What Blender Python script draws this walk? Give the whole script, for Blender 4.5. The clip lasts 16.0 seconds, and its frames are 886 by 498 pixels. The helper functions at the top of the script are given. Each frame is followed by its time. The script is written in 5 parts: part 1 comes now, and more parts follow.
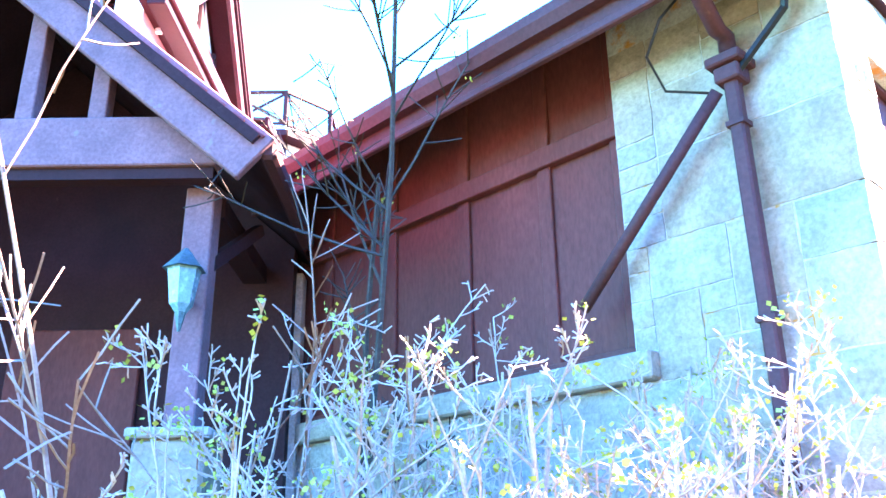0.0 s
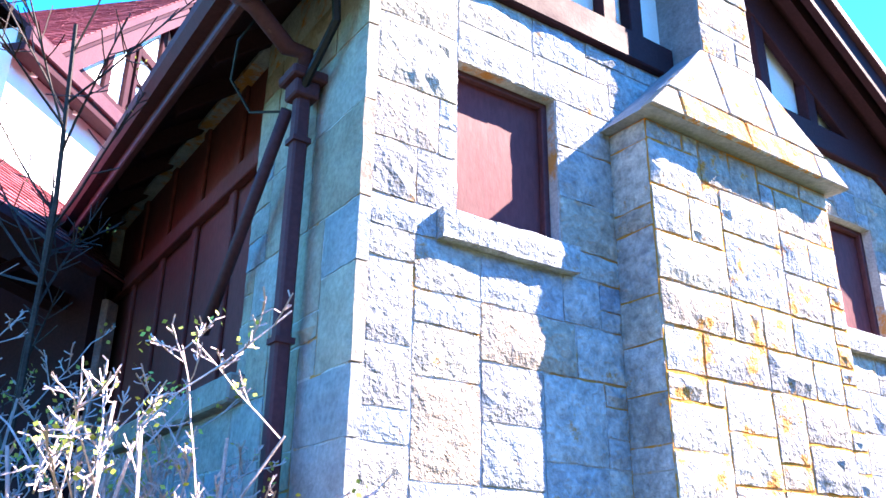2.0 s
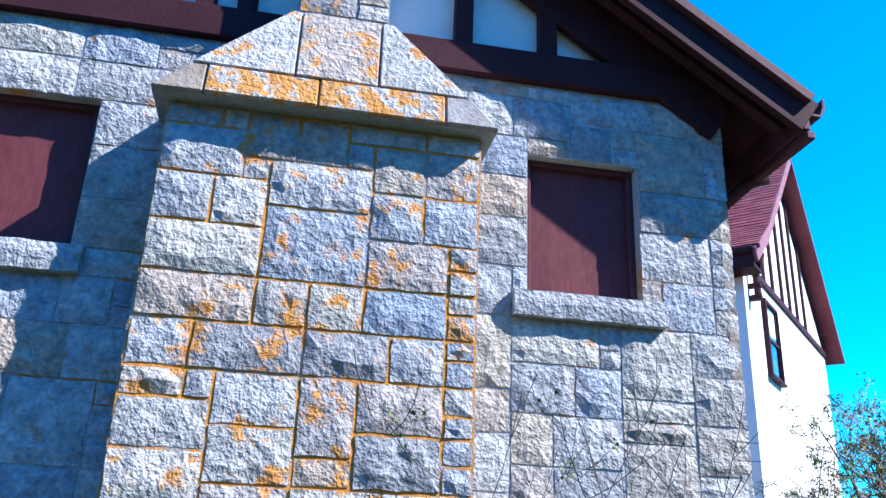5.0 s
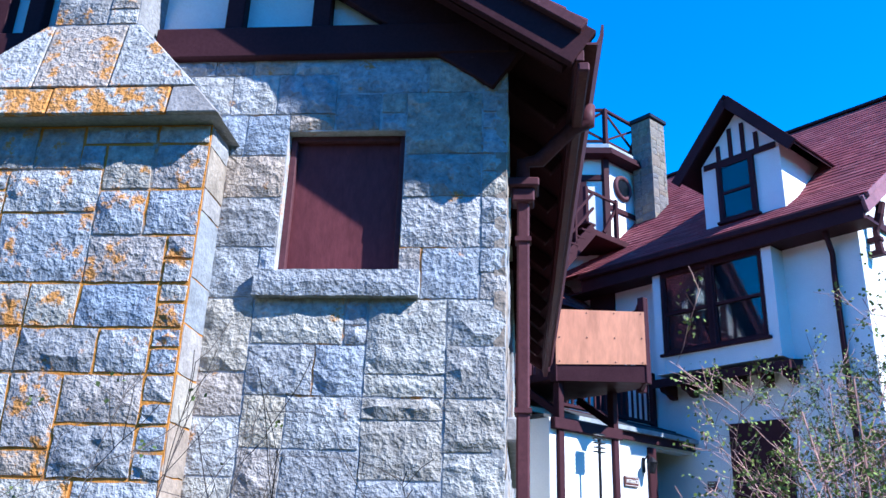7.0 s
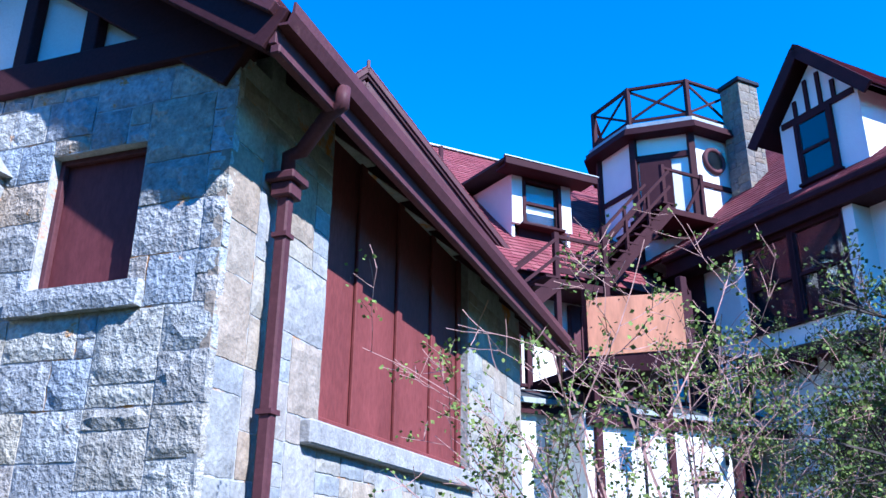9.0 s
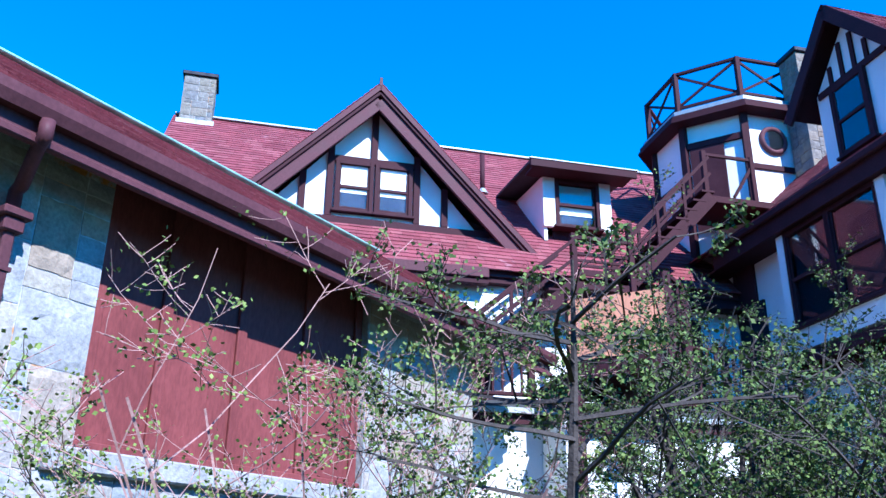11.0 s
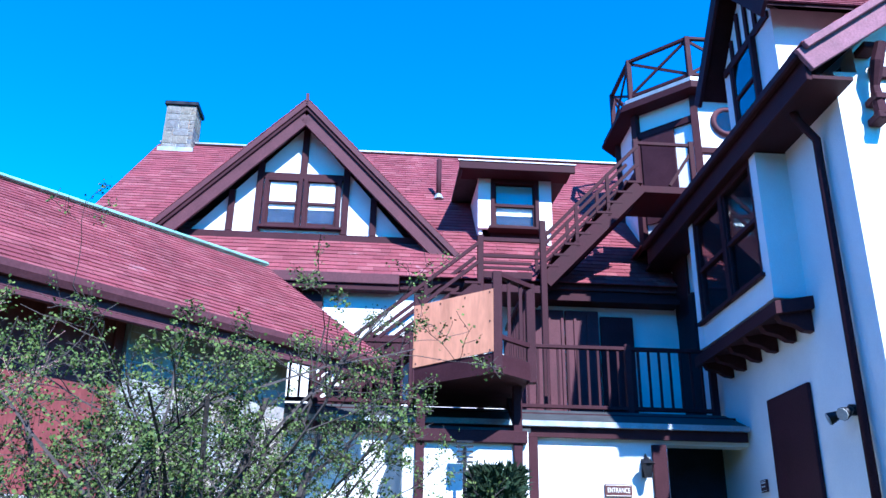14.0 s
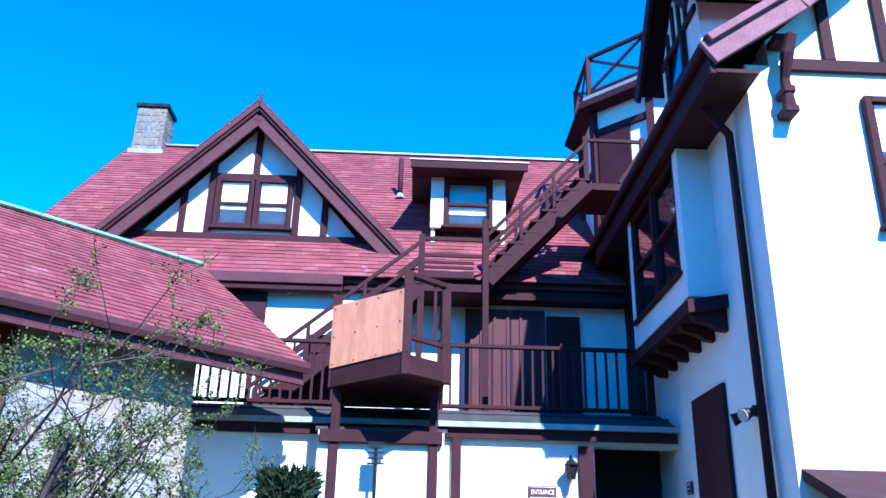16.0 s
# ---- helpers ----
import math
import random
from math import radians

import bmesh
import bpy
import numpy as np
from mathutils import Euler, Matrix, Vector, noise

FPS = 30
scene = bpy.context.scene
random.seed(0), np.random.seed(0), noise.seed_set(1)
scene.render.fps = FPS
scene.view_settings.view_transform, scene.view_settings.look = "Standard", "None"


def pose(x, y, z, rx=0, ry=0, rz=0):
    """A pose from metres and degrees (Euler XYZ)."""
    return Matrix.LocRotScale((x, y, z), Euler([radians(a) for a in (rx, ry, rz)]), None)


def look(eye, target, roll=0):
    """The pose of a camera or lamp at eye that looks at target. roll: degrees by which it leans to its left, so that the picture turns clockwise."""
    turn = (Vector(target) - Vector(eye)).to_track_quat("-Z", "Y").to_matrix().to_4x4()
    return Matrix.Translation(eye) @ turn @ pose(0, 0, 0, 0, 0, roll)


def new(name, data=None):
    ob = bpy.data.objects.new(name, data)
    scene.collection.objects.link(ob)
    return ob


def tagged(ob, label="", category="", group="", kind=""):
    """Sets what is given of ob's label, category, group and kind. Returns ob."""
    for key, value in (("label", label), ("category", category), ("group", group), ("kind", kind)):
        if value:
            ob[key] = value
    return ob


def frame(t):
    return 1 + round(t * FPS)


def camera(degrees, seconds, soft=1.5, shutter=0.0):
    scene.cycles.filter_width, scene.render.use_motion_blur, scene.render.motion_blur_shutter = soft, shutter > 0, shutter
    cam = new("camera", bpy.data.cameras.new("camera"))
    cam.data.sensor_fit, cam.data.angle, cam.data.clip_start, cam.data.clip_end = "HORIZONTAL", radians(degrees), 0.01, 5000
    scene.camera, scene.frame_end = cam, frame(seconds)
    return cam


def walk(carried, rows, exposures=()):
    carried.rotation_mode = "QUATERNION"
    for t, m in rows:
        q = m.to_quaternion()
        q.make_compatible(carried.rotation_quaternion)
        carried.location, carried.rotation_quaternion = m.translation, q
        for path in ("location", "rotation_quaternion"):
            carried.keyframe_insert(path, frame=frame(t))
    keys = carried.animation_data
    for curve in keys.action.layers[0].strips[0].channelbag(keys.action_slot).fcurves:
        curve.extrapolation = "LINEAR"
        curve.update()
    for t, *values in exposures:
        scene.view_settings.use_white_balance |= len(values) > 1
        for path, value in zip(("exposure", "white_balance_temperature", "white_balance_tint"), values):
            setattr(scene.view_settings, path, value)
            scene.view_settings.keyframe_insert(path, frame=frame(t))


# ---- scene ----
cam = camera(55.8, 16.0)
METRES, EYE, TILT, LEAN, TURN = 18.0, 1.5, 0.0, 0.0, -44.1
ROWS = [
    (0.0, 0.0, 0.0, 0.0, 0.27, 20.78, 0.71),
    (0.5, 0.0325, 0.0011, -0.0, 1.6, 20.63, 0.63),
    (1.0, 0.0674, 0.0037, 0.0005, 4.17, 20.68, 0.16),
    (1.5, 0.1029, 0.0065, 0.0015, 6.75, 21.85, -0.91),
    (2.0, 0.1394, 0.0119, 0.0024, 9.59, 21.68, -0.71),
    (2.5, 0.1754, 0.0191, 0.0034, 11.91, 21.67, -0.99),
    (3.0, 0.2102, 0.0283, 0.0043, 15.05, 21.77, -1.27),
    (3.5, 0.244, 0.0405, 0.0055, 18.99, 21.63, -1.38),
    (4.0, 0.2748, 0.0563, 0.0067, 23.81, 21.54, -1.71),
    (6.5, 0.3943, 0.1649, 0.0086, 45.44, 20.82, -2.17),
    (7.0, 0.4146, 0.1902, 0.0095, 49.09, 20.57, -1.98),
    (7.5, 0.4329, 0.2174, 0.0104, 52.95, 20.68, -1.6),
    (8.0, 0.4494, 0.2457, 0.0109, 57.36, 20.86, -0.98),
    (8.5, 0.4623, 0.2723, 0.0114, 60.54, 20.77, -0.86),
    (9.0, 0.4738, 0.2996, 0.0116, 63.64, 20.74, -0.59),
    (11.5, 0.5193, 0.4628, 0.0172, 78.42, 21.66, -0.66),
    (12.0, 0.5256, 0.4972, 0.0183, 80.36, 21.85, -0.68),
    (12.5, 0.5301, 0.5321, 0.0183, 82.16, 21.75, -0.77),
    (13.0, 0.5351, 0.5656, 0.0192, 83.66, 21.65, -0.75),
    (13.5, 0.5381, 0.594, 0.0197, 84.95, 21.67, -0.89),
    (14.0, 0.5406, 0.6193, 0.0201, 86.03, 21.65, -0.93),
    (14.5, 0.5412, 0.6418, 0.0212, 86.67, 21.68, -1.03),
    (15.0, 0.5418, 0.6612, 0.0221, 86.96, 21.62, -1.06),
    (15.5, 0.5415, 0.677, 0.0226, 87.44, 21.42, -1.08),
    (16.0, 0.54, 0.689, 0.0231, 87.83, 21.58, -1.26),
]
EXPOSURES = [(0.0, 4.8, 8300, 34), (0.6, 4.7, 8200, 34), (1.0, 4.45, 7700, 30), (1.5, 3.6, 7200, 26), (2.0, 2.95, 6800, 22), (2.5, 2.15, 6600, 17),
             (3.0, 1.75, 6250, 13), (3.5, 1.55, 6000, 12), (5.0, 1.3, 5650, 10), (7.0, 1.12, 5350, 10), (9.0, 1.12, 5150, 10), (12.0, 1.18, 4950, 9), (16.0, 1.25, 4980, 9)]
walk(cam, [(t, pose(0, 0, EYE, TILT, LEAN, TURN) @ pose(METRES * x, METRES * y, METRES * z, 90 + pitch, roll, yaw)) for t, x, y, z, yaw, pitch, roll in ROWS], EXPOSURES)

# ---- world and sun ----
SUN_AZ, SUN_EL = radians(115.0), radians(42.0)
world = bpy.data.worlds.new("world")
scene.world = world
world.use_nodes = True
wn, wl = world.node_tree.nodes, world.node_tree.links
sky = wn.new("ShaderNodeTexSky")
sky.sky_type = "NISHITA"
sky.sun_disc = False
sky.sun_elevation, sky.sun_rotation = SUN_EL, SUN_AZ
sky.air_density, sky.dust_density, sky.ozone_density = 1.0, 0.0, 3.0
deep = wn.new("ShaderNodeHueSaturation")
deep.inputs["Saturation"].default_value = 1.35
wl.new(sky.outputs[0], deep.inputs["Color"])
clear = wn.new("ShaderNodeMix")
clear.data_type, clear.blend_type = "RGBA", "MULTIPLY"
clear.inputs[0].default_value, clear.inputs[7].default_value = 1.0, (0.19, 0.95, 1.15, 1)
wl.new(deep.outputs[0], clear.inputs[6])
wl.new(clear.outputs[2], wn["Background"].inputs[0])
wn["Background"].inputs[1].default_value = 0.15
sun = new("sun", bpy.data.lights.new("sun", "SUN"))
sun.data.energy, sun.data.angle, sun.data.color = 5.6, radians(0.53), (1.0, 0.92, 0.82)
sun_way = Vector((math.sin(SUN_AZ) * math.cos(SUN_EL), math.cos(SUN_AZ) * math.cos(SUN_EL), math.sin(SUN_EL)))
sun.matrix_world = look(sun_way * 40, (0, 0, 0))

# ---- materials ----
def material(name, colour, rough=0.8, metal=0.0, vary=0.15, scale=6.0, fine=60.0, bump=0.3, stain=None, stain_at=0.62, stain_scale=2.5,
             island=0.0, spread=None, stretch=(1, 1, 1), spec=0.1, dist=0.01):
    """Base colour with coarse and fine variation, an optional stain of its own shape, and relief."""
    m = bpy.data.materials.new(name)
    m.use_nodes = True
    n, l = m.node_tree.nodes, m.node_tree.links
    bsdf = n["Principled BSDF"]
    bsdf.inputs["Roughness"].default_value, bsdf.inputs["Metallic"].default_value = rough, metal
    bsdf.inputs["Specular IOR Level"].default_value = spec
    geo = n.new("ShaderNodeNewGeometry")
    mp = n.new("ShaderNodeMapping")
    mp.inputs["Scale"].default_value = stretch
    l.new(geo.outputs["Position"], mp.inputs["Vector"])
    def noise_tex(s, detail=5.0, r=0.6):
        t = n.new("ShaderNodeTexNoise")
        t.inputs["Scale"].default_value, t.inputs["Detail"].default_value, t.inputs["Roughness"].default_value = s, detail, r
        l.new(mp.outputs[0], t.inputs["Vector"])
        return t
    def mapped(sock, a, b, lo, hi):
        r = n.new("ShaderNodeMapRange")
        for k, v in zip(("From Min", "From Max", "To Min", "To Max"), (a, b, lo, hi)):
            r.inputs[k].default_value = v
        l.new(sock, r.inputs["Value"])
        return r.outputs[0]
    coarse, grain = noise_tex(scale), noise_tex(fine, 3.0)
    if spread:
        ramp = n.new("ShaderNodeValToRGB")
        ramp.color_ramp.interpolation = "LINEAR"
        els = ramp.color_ramp.elements
        while len(els) < len(spread):
            els.new(0.5)
        for i, c in enumerate(spread):
            els[i].position, els[i].color = i / (len(spread) - 1), (*c, 1)
        if island:
            l.new(geo.outputs["Random Per Island"], ramp.inputs[0])
        else:
            info = n.new("ShaderNodeObjectInfo")
            l.new(info.outputs["Random"], ramp.inputs[0])
        col = ramp.outputs[0]
    else:
        rgb = n.new("ShaderNodeRGB")
        rgb.outputs[0].default_value = (*colour, 1)
        col = rgb.outputs[0]
    for tex, amount in ((coarse, vary), (grain, vary * 0.8)):
        hsv = n.new("ShaderNodeHueSaturation")
        l.new(col, hsv.inputs["Color"])
        l.new(mapped(tex.outputs[0], 0.3, 0.7, 1 - amount, 1 + amount), hsv.inputs["Value"])
        col = hsv.outputs[0]
    if stain:
        patch = noise_tex(stain_scale, 8.0, 0.7)
        mix = n.new("ShaderNodeMix")
        mix.data_type = "RGBA"
        l.new(mapped(patch.outputs[0], stain_at, stain_at + 0.06, 0, 0.9), mix.inputs[0])
        l.new(col, mix.inputs[6])
        mix.inputs[7].default_value = (*stain, 1)
        col = mix.outputs[2]
    l.new(col, bsdf.inputs["Base Color"])
    l.new(mapped(coarse.outputs[0], 0.3, 0.7, max(rough - 0.12, 0.02), min(rough + 0.1, 1)), bsdf.inputs["Roughness"])
    b = n.new("ShaderNodeBump")
    b.inputs["Strength"].default_value, b.inputs["Distance"].default_value = bump, dist
    l.new(grain.outputs[0], b.inputs["Height"])
    l.new(b.outputs[0], bsdf.inputs["Normal"])
    return m

GRANITES = [(0.31, 0.32, 0.34), (0.42, 0.40, 0.36), (0.23, 0.28, 0.36), (0.46, 0.44, 0.41), (0.30, 0.33, 0.38), (0.39, 0.315, 0.25), (0.37, 0.38, 0.40), (0.27, 0.27, 0.28), (0.40, 0.36, 0.30)]
M_STONE = material("granite", (0.35, 0.35, 0.35), 0.9, vary=0.32, scale=14, fine=38, bump=0.9, dist=0.024, spread=GRANITES, stain=(0.46, 0.21, 0.05), stain_at=0.62, stain_scale=6.0)
M_LICHEN = material("granite_lichen", (0.35, 0.35, 0.35), 0.9, vary=0.32, scale=14, fine=38, bump=0.9, dist=0.024, spread=GRANITES, stain=(0.52, 0.22, 0.035), stain_at=0.545, stain_scale=7.0)
M_ORANGE = material("granite_orange_lichen", (0.35, 0.35, 0.35), 0.9, vary=0.32, scale=14, fine=38, bump=0.9, dist=0.024, spread=GRANITES, stain=(0.52, 0.22, 0.035), stain_at=0.46, stain_scale=9.0)
M_FIELD = material("weathered_chimney_stone", (0.2, 0.18, 0.16), 0.9, vary=0.25, scale=12, fine=40, bump=0.7, dist=0.02, spread=[(0.17, 0.16, 0.15), (0.24, 0.20, 0.15), (0.14, 0.14, 0.15), (0.22, 0.20, 0.18), (0.19, 0.15, 0.12)])
M_PALE = material("pale_granite", (0.4, 0.4, 0.4), 0.9, vary=0.22, scale=7, fine=40, bump=0.5, dist=0.015, stain=(0.40, 0.30, 0.2), stain_at=0.66, stain_scale=2.0,
                  spread=[(0.30, 0.29, 0.29), (0.24, 0.26, 0.29), (0.33, 0.30, 0.26), (0.29, 0.23, 0.18), (0.30, 0.30, 0.31)])
M_MORTAR = material("mortar", (0.40, 0.40, 0.41), 0.95, vary=0.25, bump=0.6, stain=(0.50, 0.2, 0.03), stain_at=0.54, stain_scale=1.8)
M_MORTAR2 = material("mortar_lichen", (0.34, 0.31, 0.28), 0.95, vary=0.25, bump=0.6, stain=(0.56, 0.22, 0.02), stain_at=0.40, stain_scale=2.2)
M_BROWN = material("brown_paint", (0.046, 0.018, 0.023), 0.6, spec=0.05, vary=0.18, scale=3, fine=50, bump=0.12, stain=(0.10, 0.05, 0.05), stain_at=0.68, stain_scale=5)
M_GUTTER = material("gutter_paint", (0.088, 0.034, 0.042), 0.58, vary=0.18, scale=3, fine=40, bump=0.1, stain=(0.16, 0.08, 0.075), stain_at=0.66, stain_scale=6)
M_BOARD = material("oxide_red_board", (0.16, 0.043, 0.043), 0.65, vary=0.2, scale=2.5, fine=45, bump=0.12, stretch=(1, 1, 0.35))
M_STUCCO = material("white_stucco", (0.80, 0.79, 0.77), 0.9, vary=0.05, scale=1.5, fine=70, bump=0.45, stain=(0.56, 0.55, 0.53), stain_at=0.70, stain_scale=1.6)
M_SHINGLE = material("red_shingle", (0.3, 0.07, 0.07), 0.85, vary=0.2, scale=2.0, fine=40, bump=0.4, island=1.0, stain=(0.29, 0.16, 0.17), stain_at=0.64, stain_scale=1.2,
                     spread=[(0.17, 0.045, 0.055), (0.205, 0.056, 0.066), (0.185, 0.048, 0.06), (0.235, 0.078, 0.086), (0.155, 0.042, 0.052)])
M_SHINGLE1 = material("red_shingle_single", (0.3, 0.07, 0.07), 0.85, vary=0.2, scale=2.0, fine=40, bump=0.4, stain=(0.29, 0.16, 0.17), stain_at=0.64, stain_scale=1.2,
                      spread=[(0.17, 0.045, 0.055), (0.205, 0.056, 0.066), (0.185, 0.048, 0.06), (0.235, 0.078, 0.086), (0.155, 0.042, 0.052)])
M_COPPER = material("verdigris_copper", (0.24, 0.42, 0.36), 0.6, 0.3, vary=0.25, scale=4, bump=0.2)
M_PLY = material("plywood", (0.64, 0.29, 0.17), 0.7, vary=0.16, scale=3.0, fine=16, bump=0.15, stretch=(1, 1, 0.25), stain=(0.30, 0.13, 0.07), stain_at=0.7, stain_scale=7)
M_SLATE = material("grey_roofing", (0.055, 0.057, 0.06), 0.8, vary=0.25, bump=0.4)
M_IRON = material("dark_iron", (0.03, 0.03, 0.035), 0.45, 0.7, vary=0.2, bump=0.1)
M_VERD = material("lantern_patina", (0.05, 0.14, 0.16), 0.5, 0.5, vary=0.3, bump=0.2)
M_BARK = material("bark", (0.055, 0.046, 0.043), 0.95, vary=0.3, scale=8, fine=60, bump=0.6)
M_TWIG = material("pale_twig", (0.42, 0.33, 0.32), 0.9, vary=0.25, scale=8, fine=60, bump=0.4)
M_TWIG2 = material("red_twig", (0.33, 0.20, 0.18), 0.85, vary=0.25, scale=8, fine=60, bump=0.3)
M_LEAF = material("spring_leaf", (0.1, 0.16, 0.04), 0.6, vary=0.2, island=1.0, spread=[(0.055, 0.09, 0.028), (0.085, 0.13, 0.035), (0.13, 0.17, 0.045), (0.055, 0.08, 0.035)], bump=0.05)
M_FRESH = material("fresh_leaf", (0.14, 0.19, 0.05), 0.6, vary=0.2, island=1.0, spread=[(0.11, 0.16, 0.04), (0.15, 0.20, 0.05), (0.20, 0.24, 0.07)], bump=0.05)
M_BUD = material("yellow_green_leaf", (0.3, 0.36, 0.07), 0.6, vary=0.2, island=1.0, spread=[(0.26, 0.32, 0.06), (0.36, 0.4, 0.1), (0.3, 0.36, 0.06)], bump=0.05)
M_NEEDLE = material("juniper_green", (0.03, 0.05, 0.03), 0.8, vary=0.3, island=1.0, spread=[(0.02, 0.04, 0.025), (0.035, 0.06, 0.03), (0.03, 0.045, 0.025)], bump=0.1)
M_GROUND = material("spring_grass", (0.042, 0.055, 0.022), 0.95, vary=0.35, scale=1.5, fine=25, bump=0.7, stain=(0.09, 0.075, 0.05), stain_at=0.55, stain_scale=0.8)
M_BLIND = material("window_blind", (0.62, 0.66, 0.66), 0.8, vary=0.05, bump=0.05)
# Near-black colour carries the shade of unlit rooms and doorways.
M_DARK = material("painted_room_shade", (0.02, 0.022, 0.03), 0.9, vary=0.2)
M_TEAL = material("teal_lantern_glass", (0.10, 0.32, 0.38), 0.25, vary=0.25, scale=20, bump=0.1, spec=0.5)
M_MAUVE = material("weathered_mauve", (0.23, 0.11, 0.135), 0.75, vary=0.22, scale=4, fine=50, bump=0.2, stain=(0.22, 0.17, 0.18), stain_at=0.62, stain_scale=5)
M_SHUT = material("window_board_paint", (0.125, 0.036, 0.042), 0.6, vary=0.2, scale=2.5, fine=45, bump=0.12, stretch=(1, 1, 0.35))
M_SIGN = material("sign_plate", (0.09, 0.04, 0.04), 0.5, vary=0.1, bump=0.05)
M_LETTER = material("sign_lettering", (0.75, 0.73, 0.7), 0.6, vary=0.05, bump=0.02)
M_LEAD = material("lead_flashing", (0.32, 0.34, 0.36), 0.5, 0.4, vary=0.2, bump=0.15)
M_GLASS = bpy.data.materials.new("window_glass")
M_GLASS.use_nodes = True
_g = M_GLASS.node_tree.nodes["Principled BSDF"]
_g.inputs["Base Color"].default_value = (0.9, 0.95, 0.97, 1)
_g.inputs["Roughness"].default_value, _g.inputs["Transmission Weight"].default_value, _g.inputs["IOR"].default_value = 0.03, 1.0, 1.5

# ---- building helpers ----
HOUSE = pose(0, 0, 0, 0, 0, 46)
IDENT = Matrix.Identity(4)

def hw(u, v, z):
    """A place of the house's own axes in the world."""
    return HOUSE @ Vector((u, v, z))

def thing(name, m, label, category, group="", kind=""):
    ob = new(name)
    ob.empty_display_size = 0.2
    ob.matrix_basis = m
    return tagged(ob, label, category, group, kind)

def part(name, bm, mat, parent, label="", bevel=0.0, smooth=False, kind=""):
    if bevel:
        bmesh.ops.bevel(bm, geom=list(bm.edges), offset=bevel, segments=1, affect="EDGES", clamp_overlap=True)
    me = bpy.data.meshes.new(name)
    bm.normal_update()
    bm.to_mesh(me)
    bm.free()
    if smooth:
        me.polygons.foreach_set("use_smooth", [True] * len(me.polygons))
    me.materials.append(mat)
    ob = new(name, me)
    ob.parent = parent
    return tagged(ob, label, kind=kind)

def box(bm, x0, y0, z0, x1, y1, z1):
    v = [bm.verts.new((x, y, z)) for x in (min(x0, x1), max(x0, x1)) for y in (min(y0, y1), max(y0, y1)) for z in (min(z0, z1), max(z0, z1))]
    for f in ((0, 1, 3, 2), (4, 6, 7, 5), (0, 4, 5, 1), (2, 3, 7, 6), (0, 2, 6, 4), (1, 5, 7, 3)):
        bm.faces.new([v[i] for i in f])
    return bm

def B(*a):
    return box(bmesh.new(), *a)

def beam(bm, p, q, w, h, side=(0, 0, 1)):
    """A square bar from p to q, w across and h along the direction side."""
    p, q = Vector(p), Vector(q)
    d = (q - p).normalized()
    b = Vector(side)
    b = (b - d * b.dot(d))
    if b.length < 1e-4:
        b = Vector((0, 1, 0)) - d * d.y
    b.normalize()
    a = d.cross(b)
    vs = [bm.verts.new(o + a * (i * w / 2) + b * (j * h / 2)) for o in (p, q) for i, j in ((-1, -1), (1, -1), (1, 1), (-1, 1))]
    for f in ((3, 2, 1, 0), (4, 5, 6, 7), (0, 1, 5, 4), (1, 2, 6, 5), (2, 3, 7, 6), (3, 0, 4, 7)):
        bm.faces.new([vs[i] for i in f])
    return bm

def BM(*a, **k):
    return beam(bmesh.new(), *a, **k)

def slab(bm, pts, thick):
    """A plate: the polygon pts and its copy moved by the vector thick."""
    t = Vector(thick)
    a = [bm.verts.new(Vector(p)) for p in pts]
    b = [bm.verts.new(Vector(p) + t) for p in pts]
    bm.faces.new(a)
    bm.faces.new(b[::-1])
    for i in range(len(a)):
        j = (i + 1) % len(a)
        bm.faces.new((a[j], a[i], b[i], b[j]))
    bmesh.ops.recalc_face_normals(bm, faces=list(bm.faces))
    return bm

def S(*a):
    return slab(bmesh.new(), *a)

def tube(bm, pts, radii, sides=6, cap=True):
    pts = [Vector(p) for p in pts]
    if not hasattr(radii, "__len__"):
        radii = [radii] * len(pts)
    rings, ref = [], None
    for i, p in enumerate(pts):
        d = (pts[min(i + 1, len(pts) - 1)] - pts[max(i - 1, 0)]).normalized()
        if ref is None:
            ref = Vector((0, 0, 1)) if abs(d.z) < 0.9 else Vector((1, 0, 0))
        a = (ref - d * ref.dot(d)).normalized()
        ref = a
        b = d.cross(a)
        rings.append([bm.verts.new(p + (a * math.cos(2 * math.pi * k / sides) + b * math.sin(2 * math.pi * k / sides)) * radii[i]) for k in range(sides)])
    for r, s in zip(rings, rings[1:]):
        for k in range(sides):
            j = (k + 1) % sides
            bm.faces.new((r[k], r[j], s[j], s[k]))
    if cap:
        bm.faces.new(rings[0][::-1])
        bm.faces.new(rings[-1])
    return bm

def T(*a, **k):
    return tube(bmesh.new(), *a, **k)

